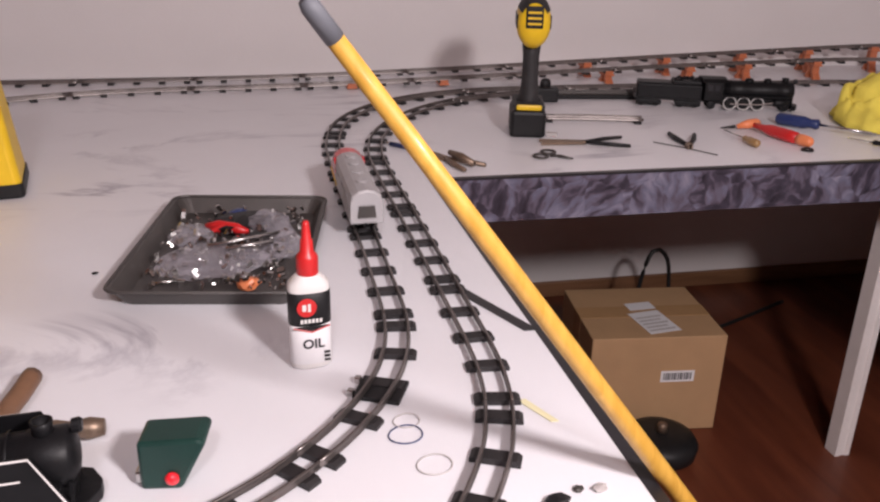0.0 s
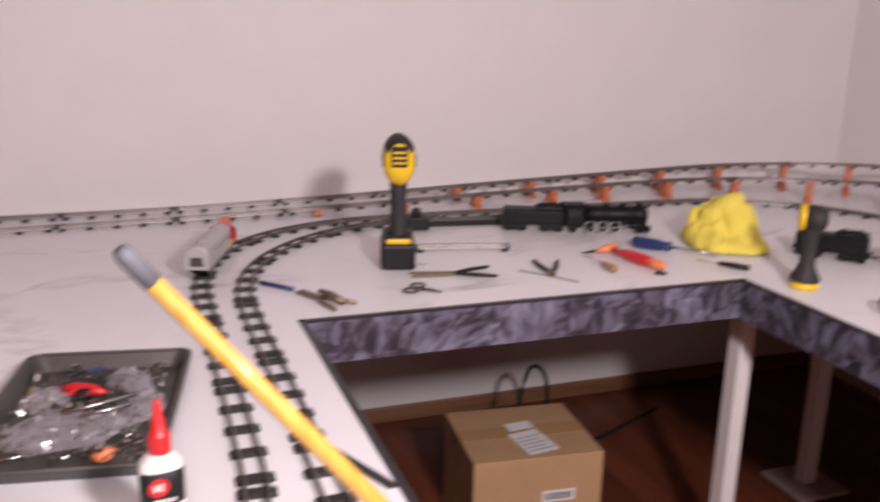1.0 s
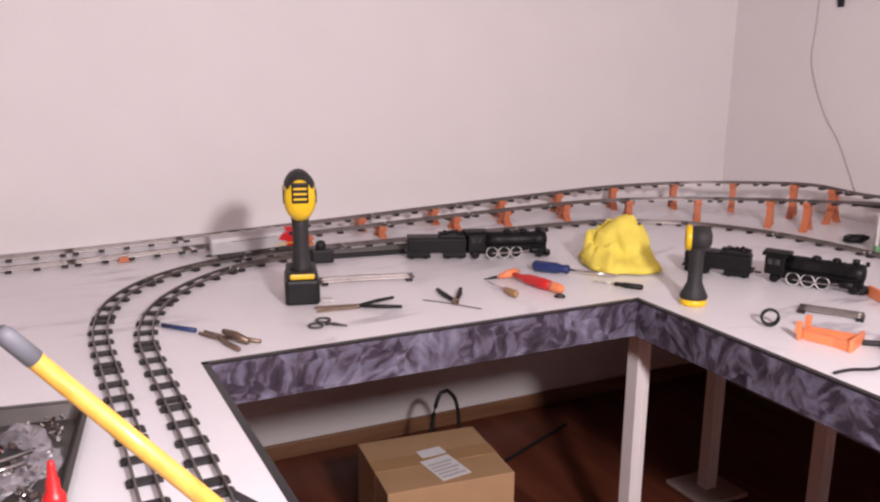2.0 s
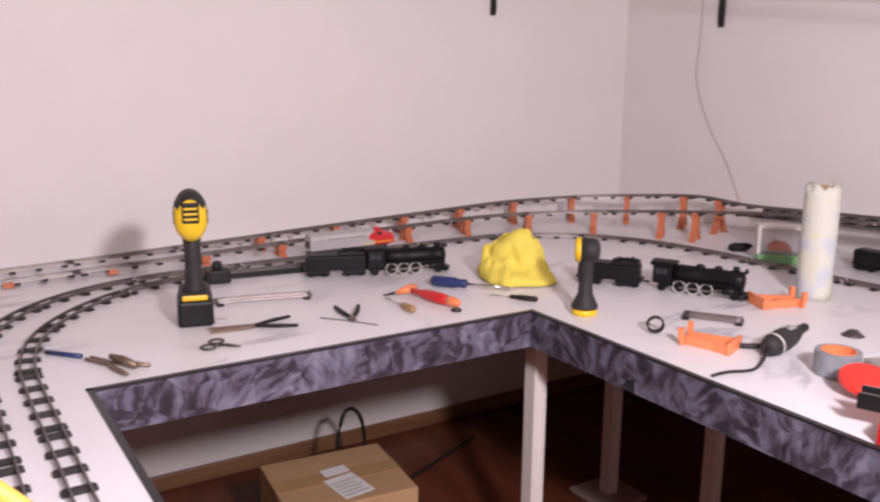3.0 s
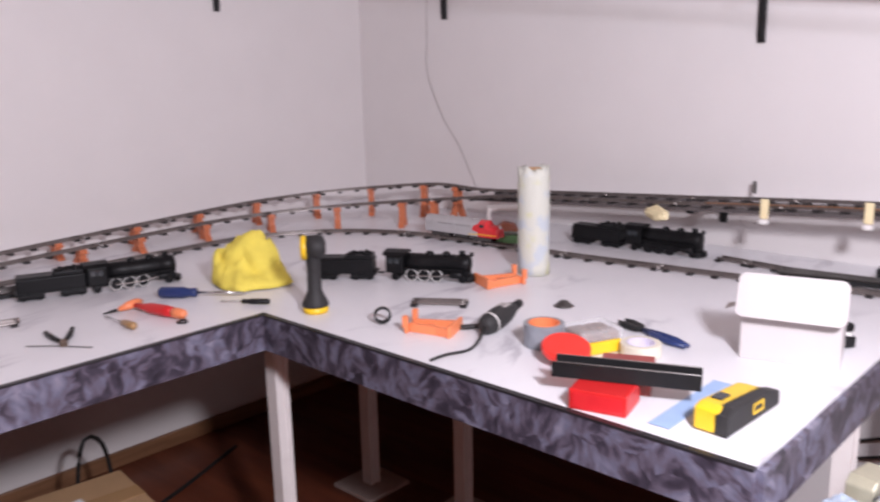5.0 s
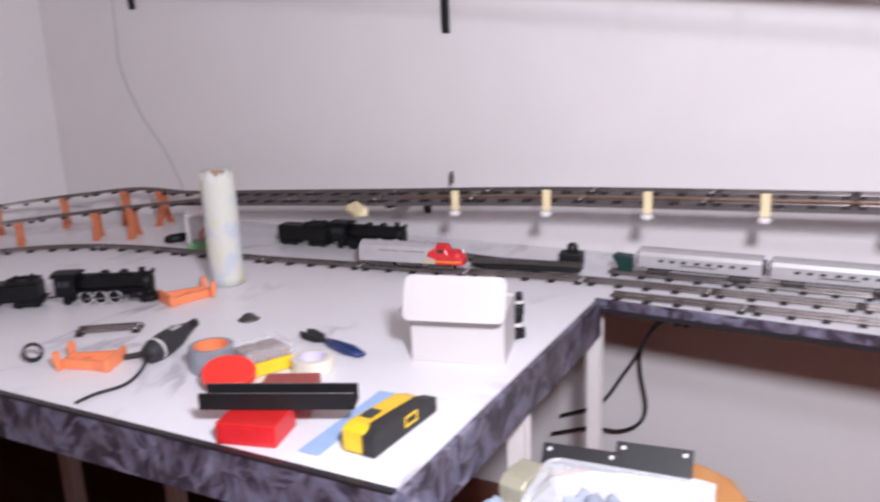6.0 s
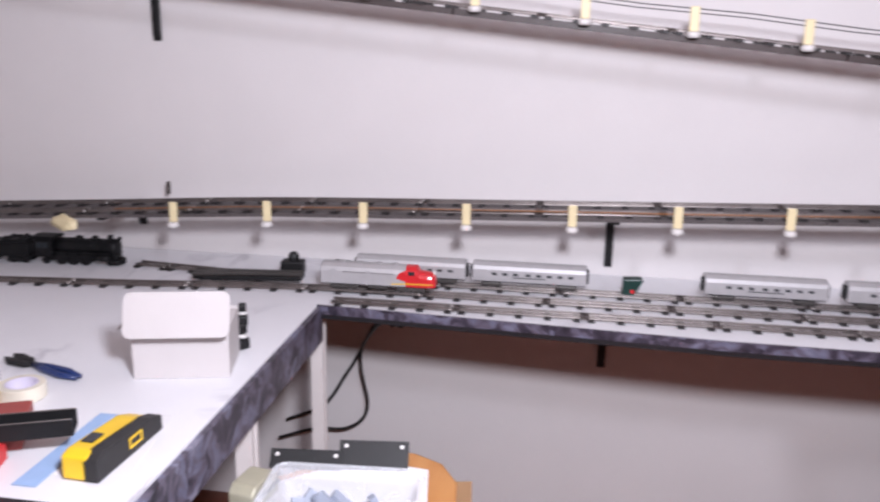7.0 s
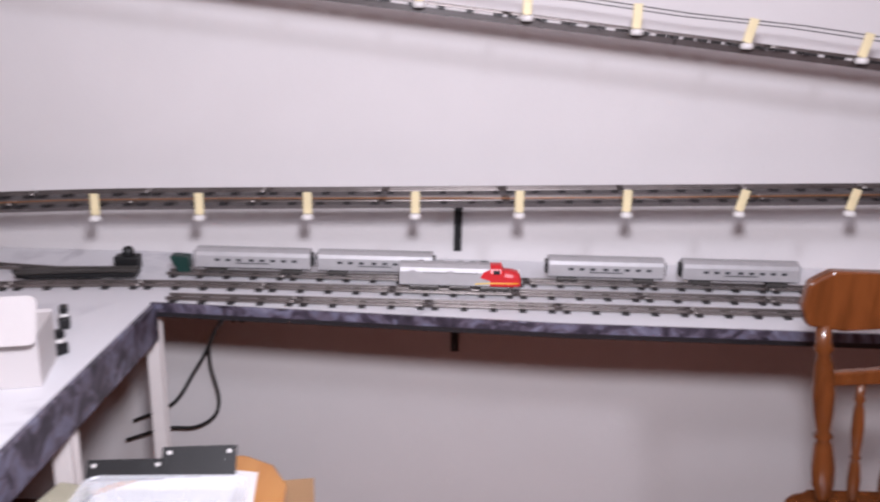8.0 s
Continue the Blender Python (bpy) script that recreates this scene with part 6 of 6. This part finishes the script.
for k in range(60):
    s = rnd.uniform(0.006, 0.018)
    mm = pose(1.580 + rnd.uniform(-0.065, 0.065), 0.300 + rnd.uniform(-0.08, 0.08), S + 0.012 + rnd.uniform(0, 0.025), rnd.uniform(0, 180), rnd.uniform(0, 180), rnd.uniform(0, 180))
    box(bm, -s, -s * 0.5, -s * 0.3, s, s * 0.5, s * 0.3, 0, mm)
tagged(finish("bin_contents", bm, BLUEST, None, m=STAND), "jumble of pale blue and grey small parts in the bin", "small parts", kind="stuff")
for (x, y, a, w, l, zz) in ((1.772, 0.412, 96, 0.034, 0.125, 0.016), (1.790, 0.298, 97, 0.050, 0.120, 0.024)):
    t = thing("black_mount_plate", "black metal mounting plate with screw holes leaning on the paper", "metal plate", STAND @ pose(x, y, S + 0.001, 0, 0, a))
    bm = bm_new()
    box(bm, -l / 2, -0.002, 0, l / 2, 0.002, w, 0.0008, pose(0, 0, 0, 40))
    part("plate", bm, BLACKP, t)
    for sg in (-1, 1):
        bm = bm_new()
        cyl(bm, 0.0035, 0.0022, 0.0030, 12, pose(0, 0, 0, 40) @ pose(sg * (l / 2 - 0.012), 0, w - 0.010, 90))
        part("screw_hole", bm, WHITE, t)
        bm = bm_new()
        cyl(bm, 0.0035, 0.0022, 0.0030, 12, pose(0, 0, 0, 40) @ pose(sg * (l / 2 - 0.012), 0, w - 0.010, -90))
        part("screw_hole", bm, WHITE, t)
bm = bm_new()
box(bm, -0.002, -0.05, 0.0, 0.002, 0.05, 0.44, 0.0006)
tagged(finish("cardboard_sheet", bm, KRAFT, None, m=pose(1.815, 0.19, FZ, 0, 4, 12)), "upright kraft cardboard sheet leaning beside the stand", "cardboard")
kh = thing("khaki_motor_cover", "khaki green metal motor cover lying on the paper", "metal cover", STAND @ pose(1.665, 0.462, S + 0.001, 0, 0, -10))
bm = bm_new()
prism(bm, [(-0.04, 0), (0.04, 0), (0.04, 0.030), (0.028, 0.042), (-0.028, 0.042), (-0.04, 0.030)], -0.022, 0.022, pose(0, 0, 0, 90), 0.003)
part("shell", bm, BEIGE, kh)
bm = bm_new()
box(bm, -0.041, -0.0235, 0.016, 0.041, -0.0222, 0.021)
part("slot", bm, DARKG, kh)
crumple("blister_pack", STAND @ pose(1.56, 0.465, S + 0.001, 0, 0, 20), 0.05, 0.028, 0.035, mat("blue_clear_plastic", (0.55, 0.66, 0.80), 0.15, alpha=0.6), "crumpled bluish clear plastic packaging", "plastic packaging", 14)

# ---- wooden chair by the wall shelf ----
CHX = 1.78
chair = thing("wooden_chair", "orange-brown turned wooden chair with spindle back", "chair", pose(CHX, -0.84, 0.0, 0, 0, 0))


def spindle(bm, x, y, z0, z1, r, lean=0.0, y0=None):
    prof = [(0.75, 0.0), (0.8, 0.04), (1.15, 0.10), (1.25, 0.2), (0.95, 0.33), (0.7, 0.36), (1.05, 0.385), (0.7, 0.41), (1.0, 0.5), (1.2, 0.62), (1.0, 0.78), (0.7, 0.84), (1.05, 0.87), (0.75, 0.9), (0.8, 1.0)]
    d = z1 - z0
    foot = y if y0 is None else y0
    tube(bm, [(x + lean * f, foot + (y - foot) * f, z0 + d * f) for _, f in prof], r, 14, scale=[k for k, _ in prof])


for sg in (-1, 1):
    bm = bm_new()
    spindle(bm, 0, sg * 0.188, 0.432, 0.738, 0.0150, 0.0, sg * 0.145)
    part("back_post", bm, CHAIRW, chair, "turned back post", True)
for k in range(5):
    bm = bm_new()
    spindle(bm, 0.0, -0.116 + k * 0.058, 0.432, 0.640, 0.0085, 0.0, -0.098 + k * 0.049)
    part("spindle", bm, CHAIRW, chair, smooth=True)
bm = bm_new()
poly = [(-0.215, 0.735), (-0.16, 0.728), (0.0, 0.745), (0.16, 0.728), (0.215, 0.735), (0.228, 0.765), (0.222, 0.805), (0.19, 0.824), (0.10, 0.822), (0.0, 0.836), (-0.10, 0.822), (-0.19, 0.824), (-0.222, 0.805), (-0.228, 0.765)]
prism(bm, poly, -0.011, 0.011, pose(0, 0, 0, 90, 0, 90), 0.005)
part("crest_rail", bm, CHAIRW, chair, "broad shaped crest rail")
bm = bm_new()
prism(bm, [(-0.172, 0.636), (0.0, 0.652), (0.172, 0.636), (0.172, 0.658), (0.0, 0.676), (-0.172, 0.658)], -0.008, 0.008, pose(0, 0, 0, 90, 0, 90), 0.003)
part("mid_rail", bm, CHAIRW, chair)
bm = bm_new()
prism(bm, [(x, y) for x, y in rrect(0.20, 0.215, 0.06)], 0.398, 0.430, pose(-0.165, 0, 0), 0.010)
part("seat", bm, CHAIRW, chair)
for x in (-0.03, -0.30):
    for y in (-0.16, 0.16):
        bm = bm_new()
        spindle(bm, x, y, FZ, 0.397, 0.018)
        part("leg", bm, CHAIRW, chair, smooth=True)
for y in (-0.16, 0.16):
    bm = bm_new()
    tube(bm, [(-0.035, y, 0.15), (-0.165, y, 0.15), (-0.295, y, 0.15)], 0.009, 10, scale=[0.8, 1.3, 0.8])
    part("stretcher", bm, CHAIRW, chair, smooth=True)

# ---- made-up fixtures for the two unseen lights ----
pl = thing("stand_in_pendant", "made-up pendant fixture out of view at the key light", "pendant lamp", pose(LAMP[0], LAMP[1], 0))
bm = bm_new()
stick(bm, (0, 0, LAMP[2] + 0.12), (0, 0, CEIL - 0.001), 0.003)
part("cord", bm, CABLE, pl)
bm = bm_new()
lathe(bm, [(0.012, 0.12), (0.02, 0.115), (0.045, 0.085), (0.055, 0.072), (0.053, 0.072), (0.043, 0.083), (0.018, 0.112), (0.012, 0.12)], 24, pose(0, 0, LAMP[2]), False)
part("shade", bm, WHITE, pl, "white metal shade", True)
# Stand-in base over the added fill light, always out of view.
cl = thing("fill_light_base", "made-up round white base above the unseen fill light", "ceiling light", pose(FILLP[0], FILLP[1], 0))
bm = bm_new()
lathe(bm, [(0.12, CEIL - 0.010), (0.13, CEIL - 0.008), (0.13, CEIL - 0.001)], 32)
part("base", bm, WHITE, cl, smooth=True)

bm = bm_new()
prism(bm, [(-0.022, -0.003), (0.020, -0.004), (0.023, 0.002), (-0.018, 0.004)], 0.0, 0.0006)
tagged(finish("yellow_paper_scrap", bm, mat("pale_yellow_paper", (0.80, 0.76, 0.48), 0.7), None, m=pose(0.428, 0.842, TZ, 0, 0, -62)), "narrow scrap of pale yellow paper on the table", "paper")

lock = thing("track_terminal", "black track terminal plate clipped under the rails", "track terminal", pose(0.302, 0.893, TZ + 0.0004, 0, 0, 66))
bm = bm_new()
box(bm, -0.018, -0.021, 0.0, 0.018, 0.021, 0.0042, 0.001)
part("plate", bm, BLACKP, lock)
for sg in (-1, 1):
    bm = bm_new()
    box(bm, sg * 0.011 - 0.003, 0.0212, 0.0, sg * 0.011 + 0.003, 0.027, 0.006, 0.0008)
    part("clip", bm, STEEL, lock, "steel wire clip")


# ---- movement ----
RUN = [(0.0, 0.856), (0.5, 1.082), (1.0, 1.345), (1.2, 1.450), (2.3, 1.966), (2.5, 2.068), (3.0, 2.335), (3.5, 2.612), (4.0, 2.885), (4.2, 3.005), (4.6, 3.245), (5.0, 3.495),
       (5.3, 3.685), (5.5, 3.845), (6.0, 4.190), (6.5, 4.462), (7.0, 4.730), (7.5, 4.981), (8.0, 5.220)]


def along(s):
    """The point s metres along the main line."""
    run = 0.0
    for a, b in zip(MAIN, MAIN[1:]):
        d = (b - a).length
        if run + d >= s:
            return a.lerp(b, (s - run) / d)
        run += d
    return MAIN[-1].copy()


def motions():
    rows = []
    for i in range(41):
        t = i * 0.2
        k = max(j for j in range(len(RUN)) if RUN[j][0] <= t + 1e-6)
        k = min(k, len(RUN) - 2)
        (t0, s0), (t1, s1) = RUN[k], RUN[k + 1]
        s = s0 + (s1 - s0) * (t - t0) / (t1 - t0)
        a, b = along(s - 0.072), along(s + 0.070)
        d = b - a
        c = (a + b) / 2
        rows.append((t, pose(c.x, c.y, RAILTOP, 0, 0, math.degrees(math.atan2(d.y, d.x)))))
    walk(DIESEL, rows)


motions()
